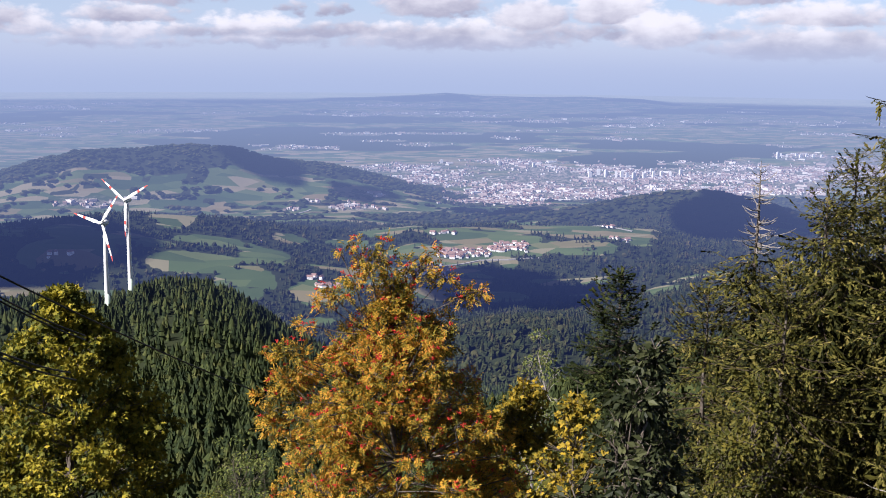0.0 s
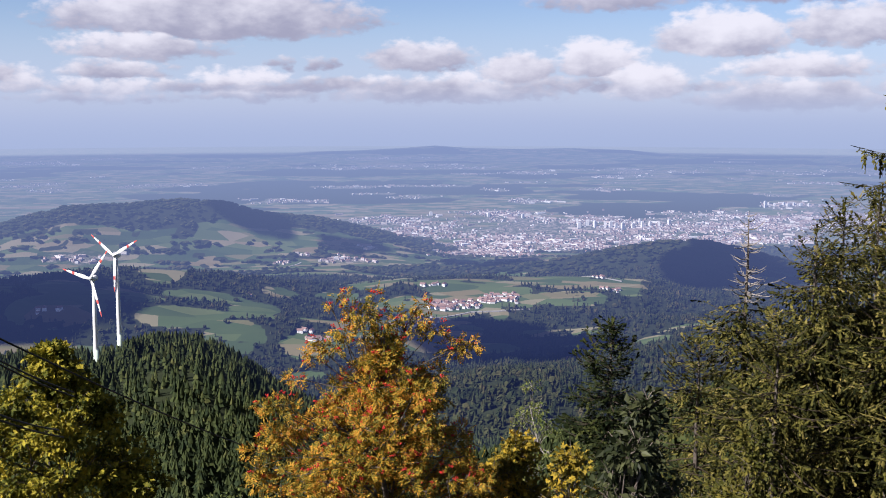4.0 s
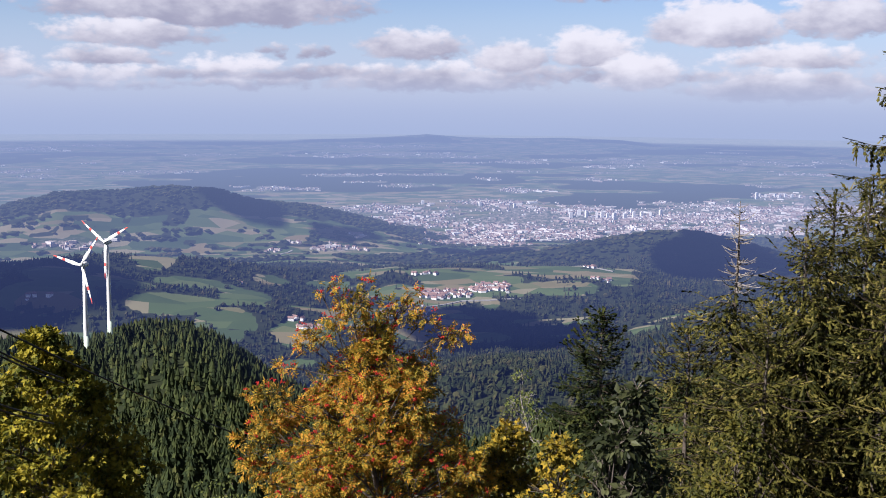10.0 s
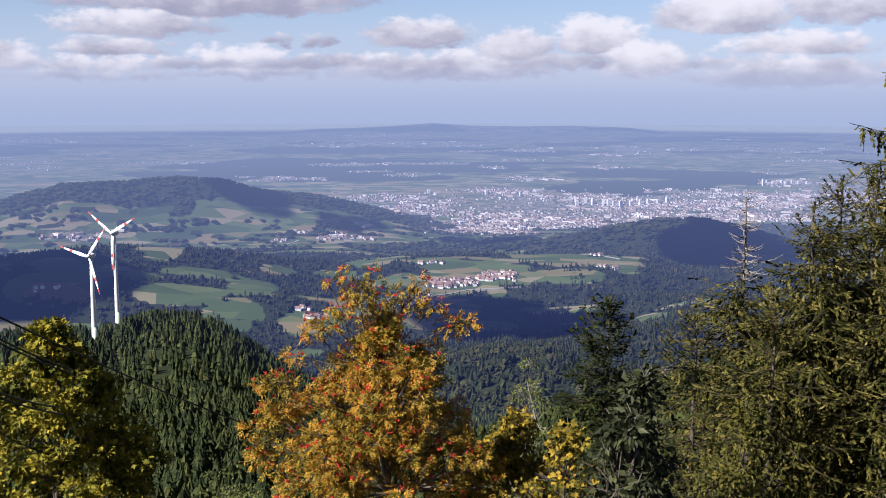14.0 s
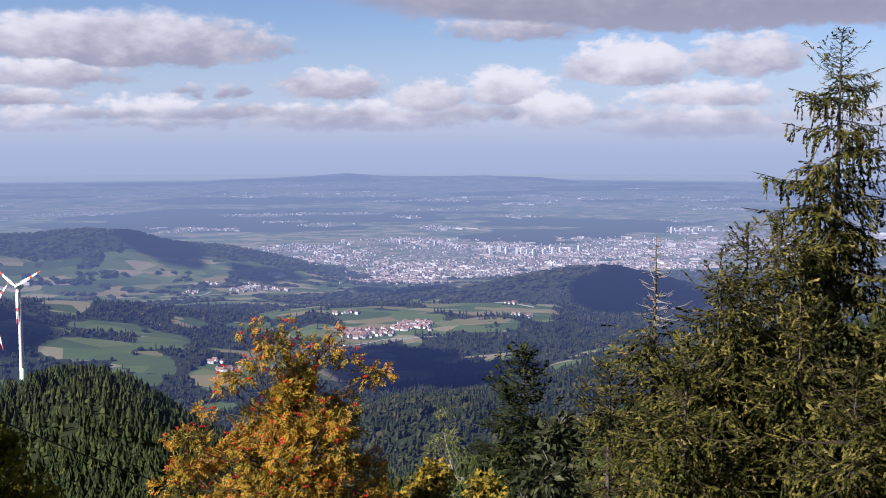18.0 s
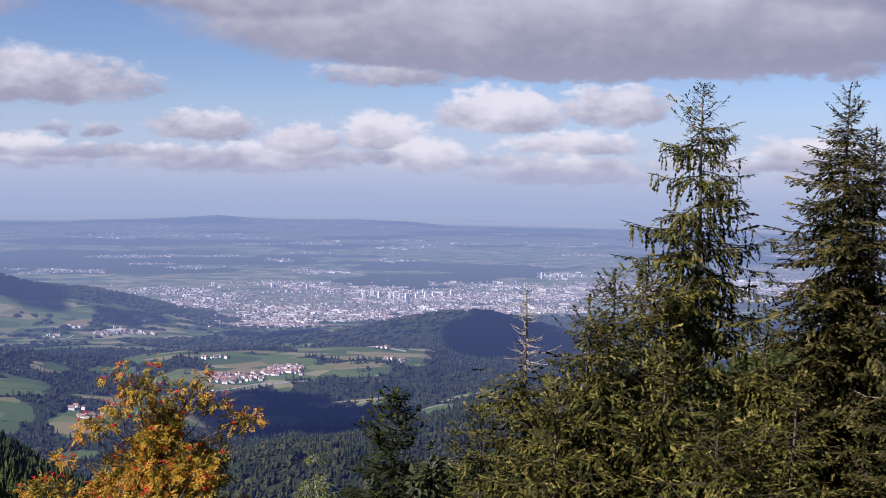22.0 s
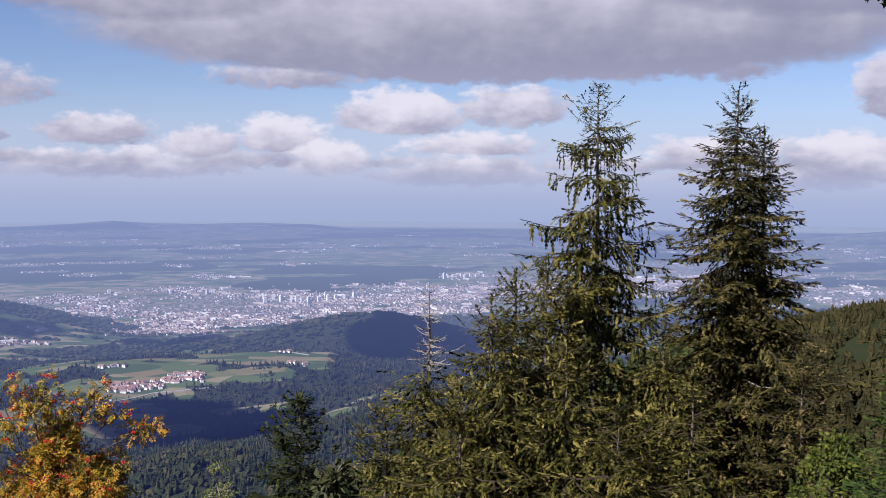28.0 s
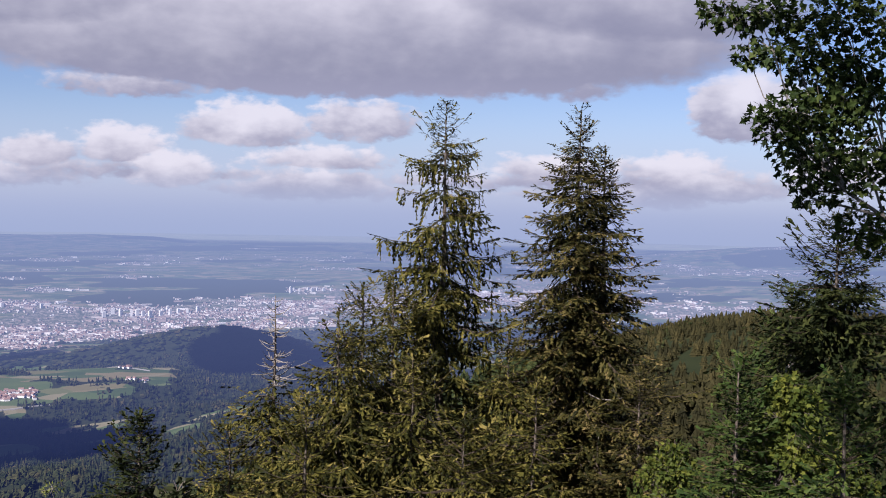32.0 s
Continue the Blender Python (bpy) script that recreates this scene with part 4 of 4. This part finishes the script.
                        (-41.8, 7.2, 0.28, 12.3), (-43.0, 6.8, 0.36, 12.4), (-44.6, 7.0, 0.45, 12.6), (-40.4, 4.4, 0.22, 12), (-41.4, 4.8, 0.3, 12), (-40.8, 3.6, 0.24, 12), (-42.4, 4.4, 0.34, 12.2), (-43.6, 4.4, 0.38, 12.3),
                        (-41.8, 2.6, 0.3, 12), (-42.4, 1.4, 0.28, 12), (-43.3, 2.2, 0.34, 12.2), (-44.6, 2.8, 0.42, 12.4), (-42.6, 0.4, 0.2, 12), (-44.2, 0.8, 0.3, 12.2), (-45.6, 5.4, 0.5, 12.8), (-46.2, 1.8, 0.5, 12.8), (-46.0, 9.0, 0.5, 12.8),
                        (-47.0, -1.6, 0.5, 12.8), (-45.2, -1.0, 0.35, 12.6), (-42.4, 5.8, 0.3, 12.3), (-43.8, 5.6, 0.36, 12.4), (-42.0, 3.6, 0.26, 12.1)):
    boughs.append((Vector((-math.sin(radians(paz)) * rr, math.cos(radians(paz)) * rr, rr * math.tan(radians(pel)))), q))
# unseen upper clumps, added on the sun's side to shade the boughs
shade_crown_rng = random.Random(77)
for k in range(64):
    a = shade_crown_rng.random() * math.tau
    u = shade_crown_rng.random()
    c = Vector((6.3, 6.9, 5.4)) + Vector((math.cos(a), math.sin(a), 0)) * 3.6 * math.sqrt(shade_crown_rng.random()) + Vector((0, 0, (u - 0.4) * 5.0))
    if c.length > 3 and math.degrees(math.atan2(c.z - 0.7, math.hypot(c.x, c.y))) > 15:
        boughs.append((c, shade_crown_rng.uniform(0.55, 0.85)))
broadleaf("maple_tree", Vector((11.4, 4.2, float(land(11.4, 4.2)))), boughs, STAR, 0.092, "shade_leaf",
          "large maple with green leaves darkened for shade and grey boughs", 51, bark="grey_bark", per=330, thick=0.2, group="broadleaf trees on the slope")


def broken_trunk():
    t = new("broken_trunk")
    foot = ground_at(-42.1, 33.5)
    t.matrix_world = Matrix.Translation(foot)
    s = Soup()
    h = 33.5 * math.tan(radians(-7.4)) - foot.z
    s.tube([Vector((0, 0, -0.5)), Vector((0.05, 0, h * 0.5)), Vector((0, 0.05, h - 0.3)), Vector((-0.06, 0.02, h))], [0.26, 0.22, 0.18, 0.03], 9)
    for k in range(5):
        a = k * 1.3
        p = Vector((0.14 * math.cos(a), 0.14 * math.sin(a), h - 0.5))
        s.tube([p, p + Vector((0.03 * math.cos(a), 0.03 * math.sin(a), 0.3 + 0.12 * (k % 3)))], [0.07, 0.01], 4)
    part("bole", s, MAT["grey_bark"], t)
    tagged(t, "pale broken tree trunk with a splintered end", "tree trunk")


broken_trunk()


# ---------------------------------------------------------------- single trees of the spur
def star_conifer(h, w, rng, tiers=7, points=6):
    s = Soup()
    for k in range(tiers):
        u = k / tiers
        z0, z1 = h * (0.07 + 0.9 * u), h * min(0.07 + 0.9 * u + 0.26, 1.0)
        rad = w * (1 - u) ** 0.7 + 0.12
        ring, a0 = [], rng.random() * 6
        for p in range(points * 2):
            a = a0 + math.pi * p / points
            q = rad * (rng.uniform(0.8, 1.35) if p % 2 == 0 else rng.uniform(0.5, 0.8))
            ring.append((q * math.cos(a), q * math.sin(a), z0 + h * rng.uniform(-0.03, 0.02) - (0.03 * h if p % 2 == 0 else 0)))
        ring.append((0, 0, z1))
        s.add(ring, [(i, (i + 1) % (points * 2), points * 2) for i in range(points * 2)])
    return s


def spur_trees():
    rng = random.Random(8)
    kinds = []
    for k in range(5):
        h = (17, 20, 15, 21, 18)[k]
        t = new("forest_spruce")
        tr = Soup()
        tr.tube([Vector((0, 0, -1.5)), Vector((0, 0, h * 0.5)), Vector((0, 0, h * 0.95))], [0.3, 0.2, 0.03], 6)
        part("trunk", tr, MAT["bark"], t)
        part("crown", star_conifer(h, h * (0.27, 0.24, 0.30, 0.25, 0.28)[k], rng, 9, 6), MAT["needles_far"], t)
        tagged(t, "dark green spruce in the forest of the spur", "tree", "spruces of the spur")
        kinds.append(t)
    spots = list(zip(*scatter(540, 790, 16.5, 1, 27, 4)))[:270] + list(zip(*scatter(970, 1012, 8.0, 16.9, 18.6, 6))) + list(zip(*scatter(1045, 1090, 8.0, 15.7, 17.2, 7)))
    for k, (x, y, z, s) in enumerate(spots):
        m = Matrix.Translation((x, y, z)) @ pose(0, 0, 0, 0, 0, rng.uniform(0, 360))
        q = rng.uniform(0.8, 1.15)
        if k < 5:
            kinds[k].matrix_basis = m
        else:
            copy_thing(kinds[k % 5], m @ Matrix.Diagonal((q, q, q * rng.uniform(0.9, 1.1), 1)))
    # the slope in between, below the spur and to the sides
    filler, leafy, ridge = Soup(), Soup(), Soup()
    for r0, r1, sp, a0, a1, sd in ((540, 790, 10.0, 1, 27, 14), (420, 790, 10.0, -33, 1, 15), (420, 800, 7.0, -50, -33, 17), (250, 540, 10.5, -50, 27, 16)):
        for x, y, z, s in zip(*scatter(r0, r1, sp, a0, a1, sd)):
            r = math.hypot(x, y)
            h = rng.uniform(11, 19) if r > 420 else rng.uniform(8, 13)
            if sd == 17:
                h *= 0.5
            if rng.random() < (0.1 if sd == 17 else 0.12 if sd == 15 else 0.03) and r > 420:
                for b in range(6 if sd == 17 else 11):
                    a, u = rng.random() * math.tau, rng.random()
                    q = h * 0.2 * math.sin(0.5 + 2.4 * u)
                    w = h * rng.uniform(0.07, 0.12)
                    low_round(leafy, (x + q * math.cos(a), y + q * math.sin(a), z + h * (0.12 + 0.55 * u)), w * 1.7, w, rng)
            else:
                c = star_conifer(h, h * rng.uniform(0.25, 0.34), rng, *((7, 5) if r > 480 else (10, 7)))
                (ridge if sd == 17 or x > 0.62 * y else filler).add([(p[0] + x, p[1] + y, p[2] + z - 1) for p in c.v], c.f)
    tagged(new("slope_forest", filler.mesh("slope_forest", MAT["needles_far"])), "spruces and firs crowding the steep slope", "forest", kind="stuff")
    tagged(new("slope_thicket", ridge.mesh("slope_thicket", MAT["ridge_wood"])), "low olive brown spruces covering a ridge", "forest", kind="stuff")
    tagged(new("slope_broadleaf", leafy.mesh("slope_broadleaf", MAT["leafy_far"], True)), "green and yellowing broadleaf trees on the steep slope", "forest", kind="stuff")


spur_trees()


def young_growth():
    """Young trees between the near spruces and the forest below."""
    rng = random.Random(18)
    kinds = []
    for k in range(2):
        t = new("young_spruce")
        trunk, limbs, dead, leaf = spruce_meshes(9.0, 2.3, 60 + k, step=0.6, dense=0.42, twig=0.42, gaps=0.1)
        part("trunk", trunk, MAT["bark"], t)
        tagged(part("branchwork", limbs, MAT["bark"], t), kind="stuff")
        tagged(part("crown", leaf, MAT[("needles_dark", "needles")[k]], t), kind="stuff")
        kinds.append(tagged(t, "young green spruce on the lower slope", "tree", "young trees on the lower slope"))
    for k, m in enumerate(("green_leaf", "larch_leaf", "maple_leaf")):
        c = [(Vector((math.cos(a) * w, math.sin(a) * w, z)), rng.uniform(0.6, 0.95)) for a, w, z in
             ((rng.random() * 6.28, 2.0 * math.sin(min(3.1, 0.5 + q * 2.2)) * rng.uniform(0.5, 1), 2.0 + 5.6 * (1 - q)) for q in (rng.random() for _ in range(46)))]
        kinds.append(broadleaf("young_broadleaf", Vector((0, 0, 0)), c, OVAL, 0.22, m, "young broadleaf tree with thin foliage on the lower slope", 65 + k,
                               bark="bark", per=26, thick=0.09, twigs=1, group="young trees on the lower slope"))
    used = set()
    for k in range(82):
        hollow = k >= 50          # the lighter broadleaf growth below the rowan
        az = rng.uniform(-8.2, -1.6) if hollow else rng.uniform(-48, 13)
        r = rng.uniform(42, 130) if hollow else rng.uniform(55, 230)
        p = ground_at(az, r)
        i = rng.choice((2, 3, 3, 3, 4)) if hollow else rng.choice((0, 0, 1, 2, 3, 3, 4))
        q = rng.uniform(0.7, 1.25) * (0.75 + r / 500)
        limit = rng.uniform(-16.2, -14.5) if hollow else -15.2 if az > -13 else -13.0
        top = math.degrees(math.atan2(p.z + 9 * q, r))
        if top > limit:
            q *= max(0.35, (r * math.tan(radians(limit)) - p.z) / (9 * q))
        m = Matrix.Translation(p) @ pose(0, 0, 0, 0, 0, rng.uniform(0, 360)) @ Matrix.Diagonal((q, q, q, 1))
        if i not in used:
            used.add(i)
            kinds[i].matrix_basis = m
        else:
            copy_thing(kinds[i], pose(0, 0, 0)).matrix_basis = m


young_growth()


# ---------------------------------------------------------------- wind turbines
def turbine(az, r, hub_el, facing, turn, name="wind_turbine"):
    hub = Vector((-math.sin(radians(az)) * r, math.cos(radians(az)) * r, r * math.tan(radians(hub_el))))
    foot = float(land(hub.x, hub.y)) - 1.0
    t = new(name)
    t.matrix_world = Matrix.Translation((hub.x, hub.y, foot))
    h = hub.z - foot
    face = pose(0, 0, 0, 0, 0, facing)
    ax = face @ Vector((0, -1, 0))
    band = 26.0
    s = Soup()
    s.tube([Vector((0, 0, 0)), Vector((0, 0, band))], [2.6, 2.35], 24)
    part("base_band", s, MAT["tower_green"], t, "pale green lower tower", True)
    s = Soup()
    s.tube([Vector((0, 0, band)), Vector((0, 0, h * 0.6)), Vector((0, 0, h - 2.2))], [2.35, 1.9, 1.25], 24)
    part("tower", s, MAT["tower_paint"], t, "", True)
    s = Soup()
    top = Vector((0, 0, h))
    s.tube([top + ax * d for d in (-5.2, -4.6, -3.0, -0.5, 1.6, 2.2)], [0.3, 1.5, 2.4, 2.7, 2.3, 1.9], 16)
    part("nacelle", s, MAT["tower_paint"], t, "white egg-shaped nacelle", True)
    s = Soup()
    s.tube([top + ax * d for d in (2.2, 2.6, 3.6, 4.6, 5.0)], [1.9, 2.0, 1.7, 0.9, 0.1], 16)
    part("spinner", s, MAT["tower_paint"], t, "white hub nose", True)
    centre = top + ax * 3.2
    for k in range(3):
        a = radians(turn + 120 * k)
        side = face @ Vector((1, 0, 0))
        out = side * math.cos(a) + Vector((0, 0, 1)) * math.sin(a)
        flat = (side * -math.sin(a) + Vector((0, 0, 1)) * math.cos(a))

        def slab(lo, hi, grow=1.0):
            b = Soup()
            rings = []
            for d in np.linspace(lo, hi, 5):
                u = d / 35.5
                ch = (1.0 + 6 * u if u < 0.2 else 2.3 * max(1 - u, 0.0) ** 0.75 + 0.35) * 1.0 * grow
                th = 0.5 * max(1 - u, 0.0) + 0.12 * grow
                c = centre + out * d
                rings += [tuple(c + flat * ch + ax * 0.02), tuple(c + ax * th), tuple(c - flat * ch * 0.6), tuple(c - ax * th)]
            b.add(rings, [(q * 4 + j, q * 4 + (j + 1) % 4, q * 4 + 4 + (j + 1) % 4, q * 4 + 4 + j) for q in range(4) for j in range(4)] + [(16, 17, 18, 19), (3, 2, 1, 0)])
            return b
        blade = part("blade", slab(1.0, 35.5), MAT["tower_paint"], t, "white blade")
        part("red_band", slab(30.5, 35.6, 1.06), MAT["blade_red"], blade, "red tip")
        part("red_band", slab(20.0, 23.5, 1.06), MAT["blade_red"], blade, "red band")
    tagged(t, "white wind turbine with red banded blades above the forest", "wind turbine", "wind turbines")


turbine(17.80, 1020, -8.54, -30, 170)
turbine(16.64, 1100, -7.45, -30, 148)


# ---------------------------------------------------------------- cables
def cable(a, b, sag, name="overhead_cable"):
    """a, b: heading, height and distance of two points it passes; it runs on past both."""
    def at(az, el, r):
        return Vector((-math.sin(radians(az)) * r, math.cos(radians(az)) * r, r * math.tan(radians(el))))
    p, q = at(*a), at(*b)
    s = Soup()
    pts = [p.lerp(q, -0.35 + 1.75 * k / 24) - Vector((0, 0, sag * (1 - (2 * (-0.35 + 1.75 * k / 24) - 1) ** 2))) for k in range(25)]
    s.tube(pts, [0.012] * 25, 6)
    tagged(new(name, s.mesh(name, MAT["cable"], True)), "dark overhead cable running down over the slope", "cable", "overhead cables")


cable((23.67, -10.38, 12), (10.87, -17.17, 19), 0.05)
cable((23.72, -11.33, 12), (20.13, -13.55, 14), 0.02)
cable((23.73, -11.52, 12.2), (20.13, -13.75, 14.2), 0.02)
cable((23.88, -14.11, 11), (20.78, -15.56, 13), 0.02)
cable((23.9, -14.35, 11.2), (20.6, -15.9, 13.2), 0.02)


# ---------------------------------------------------------------- houses
def box(soup, c, sx, sy, z0, z1, turn):
    ca, sa = math.cos(turn), math.sin(turn)
    v = [(c[0] + x * ca - y * sa, c[1] + x * sa + y * ca, c[2] + z) for z in (z0, z1) for x, y in ((-sx, -sy), (sx, -sy), (sx, sy), (-sx, sy))]
    soup.add(v, [(3, 2, 1, 0), (4, 5, 6, 7), (0, 1, 5, 4), (1, 2, 6, 5), (2, 3, 7, 6), (3, 0, 4, 7)])


def gable(soup, c, sx, sy, z0, z1, turn):
    ca, sa = math.cos(turn), math.sin(turn)
    pts = [(-sx, -sy, z0), (sx, -sy, z0), (sx, sy, z0), (-sx, sy, z0), (-sx, 0, z1), (sx, 0, z1)]
    v = [(c[0] + x * ca - y * sa, c[1] + x * sa + y * ca, c[2] + z) for x, y, z in pts]
    soup.add(v, [(0, 1, 5, 4), (2, 3, 4, 5), (0, 4, 3), (1, 2, 5), (3, 2, 1, 0)])


def house_kinds():
    kinds = []
    for k, (sx, sy, eave, ridge) in enumerate(((6, 4.5, 5, 9), (8, 5, 6, 11), (5, 4, 4.5, 8), (10, 6, 6, 12))):
        t = new("house")
        w = Soup()
        box(w, (0, 0, 0), sx, sy, -4, eave, 0)
        gable(w, (0, 0, 0), sx, sy, eave, ridge - 0.4, 0)
        wall = part("wall", w, MAT["house_wall"], t)
        rf = Soup()
        gable(rf, (0, 0, 0.25), sx + 0.6, sy + 0.7, eave, ridge, 0)
        part("roof", rf, MAT["far_roof"], t, "tiled gable roof")
        for x in (-sx * 0.5, 0.0, sx * 0.5):
            for z in (1.6, 4.0)[: 2 if eave > 4.6 else 1]:
                for side in (-1, 1):
                    b = Soup()
                    box(b, (x, side * sy, z), 0.5, 0.06, -0.6, 0.6, 0)
                    part("window", b, MAT["pane"], wall)
        kinds.append(tagged(t, "white walled house with a reddish gable roof", "house", "houses of the villages"))
    return kinds


def villages():
    rng = random.Random(12)
    kinds = house_kinds()
    used = set()
    spots = []
    for n, az0, az1, r0, r1, dr in ((84, 0.7, -2.3, 3620, 3670, 65), (52, -2.2, -4.0, 3740, 3770, 100), (40, 2.7, 0.2, 3240, 3300, 140), (16, 7.4, 5.0, 2975, 2990, 24), (6, -8.5, -7.9, 4290, 4310, 20),
                                    (9, 1.4, -0.2, 3960, 3980, 28), (3, 19.9, 19.3, 3240, 3245, 12), (3, 20.7, 20.1, 3235, 3245, 12), (3, -7.05, -6.75, 2590, 2620, 8), (3, 10.2, 9.8, 3660, 3680, 15),
                                    (6, -9.3, -8.2, 3910, 3930, 25), (5, 7.9, 6.8, 3050, 3070, 15)):
        for k in range(n):
            u = rng.random()
            spots.append((az0 + (az1 - az0) * u, r0 + (r1 - r0) * u + rng.uniform(-dr, dr)))
    for k, (az, r) in enumerate(spots):
        p, s = place(az, r)
        q = s * rng.uniform(0.75, 1.1)
        m = Matrix.Translation(p) @ pose(0, 0, 0, 0, 0, rng.uniform(0, 180)) @ Matrix.Diagonal((q, q, q, 1))
        i = k % 4
        if i not in used:
            used.add(i)
            kinds[i].matrix_basis = m
        else:
            o = copy_thing(kinds[i], pose(0, 0, 0))
            o.matrix_basis = m


def town():
    """The city on the plain and the far small towns: too many houses to count."""
    rng, nrng = random.Random(13), np.random.default_rng(13)
    walls, roofs = Soup(), Soup()
    for az0, r0, half_az, half_r, dens in TOWNS:
        area = radians(half_az * 2) * r0 * half_r * 2
        n = int(area / (30 ** 2 if r0 < 7000 else 43 ** 2 if r0 < 11500 else 62 ** 2) * dens)
        azs, rs = az0 + half_az * 1.2 * nrng.uniform(-1, 1, n), r0 + half_r * 1.2 * nrng.uniform(-1, 1, n)
        built = cover(-np.sin(np.radians(azs)) * rs, np.cos(np.radians(azs)) * rs)[1]
        xs, ys = -np.sin(np.radians(azs)) * rs, np.cos(np.radians(azs)) * rs
        built = built * (np.clip((vnoise(xs, ys, 480, 61, 4) - 0.42) * 7, 0.08, 1) if r0 > 7000 else 1)
        for az, r, share in zip(azs.tolist(), rs.tolist(), built.tolist()):
            if rng.random() > share * 0.9 + 0.02:
                continue
            p, s = place(az, r)
            big = rng.random() < 0.13
            sx, sy, h = (rng.uniform(15, 46), rng.uniform(8, 15), rng.uniform(5, 9)) if big else (rng.uniform(5, 10), rng.uniform(4.5, 8), rng.uniform(5, 9))
            a = radians(az) + rng.gauss(0, 0.35) if big else rng.random() * 3.14
            box(walls, p, sx * s, sy * s, -6 * s, h * s, a)
            if not big and rng.random() < 0.65:
                gable(roofs, (p[0], p[1], p[2]), sx * s * 1.05, sy * s * 1.08, h * s, (h + 5) * s, a)
    tagged(new("city_houses", walls.mesh("city_houses", MAT["far_wall"])), "countless pale houses and halls of a city on the plain", "city", kind="stuff")
    tagged(new("city_roofs", roofs.mesh("city_roofs", MAT["far_roof"])), "reddish roofs of the city on the plain", "city", kind="stuff")


def tower_blocks():
    rng = random.Random(14)
    for az, r, h in [(-6.9 - 0.36 * k + rng.uniform(-0.15, 0.15), 8700 + rng.uniform(-250, 250), rng.uniform(34, 56)) for k in range(14)] + \
                    [(-16.3 - 0.3 * k + rng.uniform(-0.1, 0.1), 11000 + rng.uniform(-120, 120), rng.uniform(20, 32)) for k in range(8)] + [(-16.4, 10700, 58), (-4.2, 9300, 34), (-2.4, 9400, 32), (0.6, 9500, 30)]:
        p, s = place(az, r)
        t = new("tower_block")
        t.matrix_world = Matrix.Translation(p) @ pose(0, 0, 0, 0, 0, rng.uniform(0, 90))
        w = Soup()
        sx, sy = rng.uniform(9, 15) * s, rng.uniform(6, 10) * s
        box(w, (0, 0, 0), sx, sy, -6 * s, h * s, 0)
        part("wall", w, MAT["house_wall"], t)
        b = Soup()
        box(b, (0, 0, h * s), sx * 0.4, sy * 0.4, 0, 4 * s, 0)
        part("roof_house", b, MAT["house_wall"], t)
        tagged(t, "pale high-rise block standing out of the city", "tower block", "tower blocks of the city")


villages()
town()
tower_blocks()


# ---------------------------------------------------------------- roads
def road(name, way, width, label):
    """A road draped over the land through points of heading and distance."""
    s = Soup()
    pts = []
    for (a0, r0), (a1, r1) in zip(way, way[1:]):
        for k in range(10):
            u = k / 10
            pts.append(place(a0 + (a1 - a0) * u, r0 + (r1 - r0) * u))
    pts.append(place(*way[-1]))
    v, f = [], []
    for k, (p, q) in enumerate(pts):
        d = (pts[min(k + 1, len(pts) - 1)][0] - pts[max(k - 1, 0)][0])
        side = Vector((d.y, -d.x, 0)).normalized() * width * q
        up = Vector((0, 0, 2.2 * q))
        v += [tuple(p + side + up), tuple(p - side + up), tuple(p - side - up), tuple(p + side - up)]
        if k:
            b = (k - 1) * 4
            f += [(b, b + 1, b + 5, b + 4), (b + 1, b + 2, b + 6, b + 5), (b + 3, b, b + 4, b + 7)]
    s.add(v, f)
    tagged(new(name, s.mesh(name, MAT["tarmac"])), label, "road", kind="structure")


road("road_valley", [(-6.3, 2530), (-6.9, 2545), (-7.3, 2575), (-7.35, 2620), (-7.1, 2660)], 5, "pale road curving through the shaded valley")
road("road_plateau", [(-9.4, 4220), (-8.0, 4330), (-7.2, 4420), (-6.2, 4520)], 4, "pale farm road over the meadows")
road("road_fields", [(9.0, 5150), (8.2, 5350), (7.4, 5650)], 5, "pale field road between meadows")
road("road_village", [(-4.6, 3560), (-3.0, 3520), (-1.5, 3530), (0.5, 3420), (2.8, 3330)], 4, "grey village street")


# ---------------------------------------------------------------- clouds overhead, out of view, that shade the land
def overhead_cloud(az, r, radius, seed, stretch=1.0):
    rng = random.Random(seed)
    p, s = place(az, r)
    # stands towards the sun from the ground it is meant to shade
    c = p + to_sun * 2600
    across = Vector((p.y, -p.x, 0)).normalized()
    bm = bmesh.new()
    for k in range(7):
        a, q = rng.random() * math.tau, rng.random() ** 0.6 * radius * 0.7
        m = Matrix.Translation(across * math.cos(a) * q * stretch + Vector((-across.y, across.x, 0)) * math.sin(a) * q * 0.8 + Vector((0, 0, rng.uniform(-0.1, 0.2) * radius)))
        bmesh.ops.create_icosphere(bm, subdivisions=2, radius=radius * rng.uniform(0.35, 0.6), matrix=m @ Matrix.Diagonal((1.1, 1.1, 0.5, 1)))
    me = bpy.data.meshes.new("cloud")
    bm.to_mesh(me)
    bm.free()
    me.materials.append(MAT["cloud"])
    me.shade_smooth()
    ob = new("cloud", me)
    ob.matrix_world = Matrix.Translation(c)
    tagged(ob, "unseen white cloud added overhead to shade the land", "cloud", "clouds over the valley")


overhead_cloud(22.3, 3330, 270, 1, 1.0)
overhead_cloud(-4.4, 2950, 255, 2, 1.15)
overhead_cloud(-15.1, 5000, 205, 3, 1.4)
overhead_cloud(9.9, 6500, 100, 4, 1.2)
overhead_cloud(4.8, 6200, 70, 5, 1.8)
overhead_cloud(-2.5, 5750, 90, 6, 2.4)
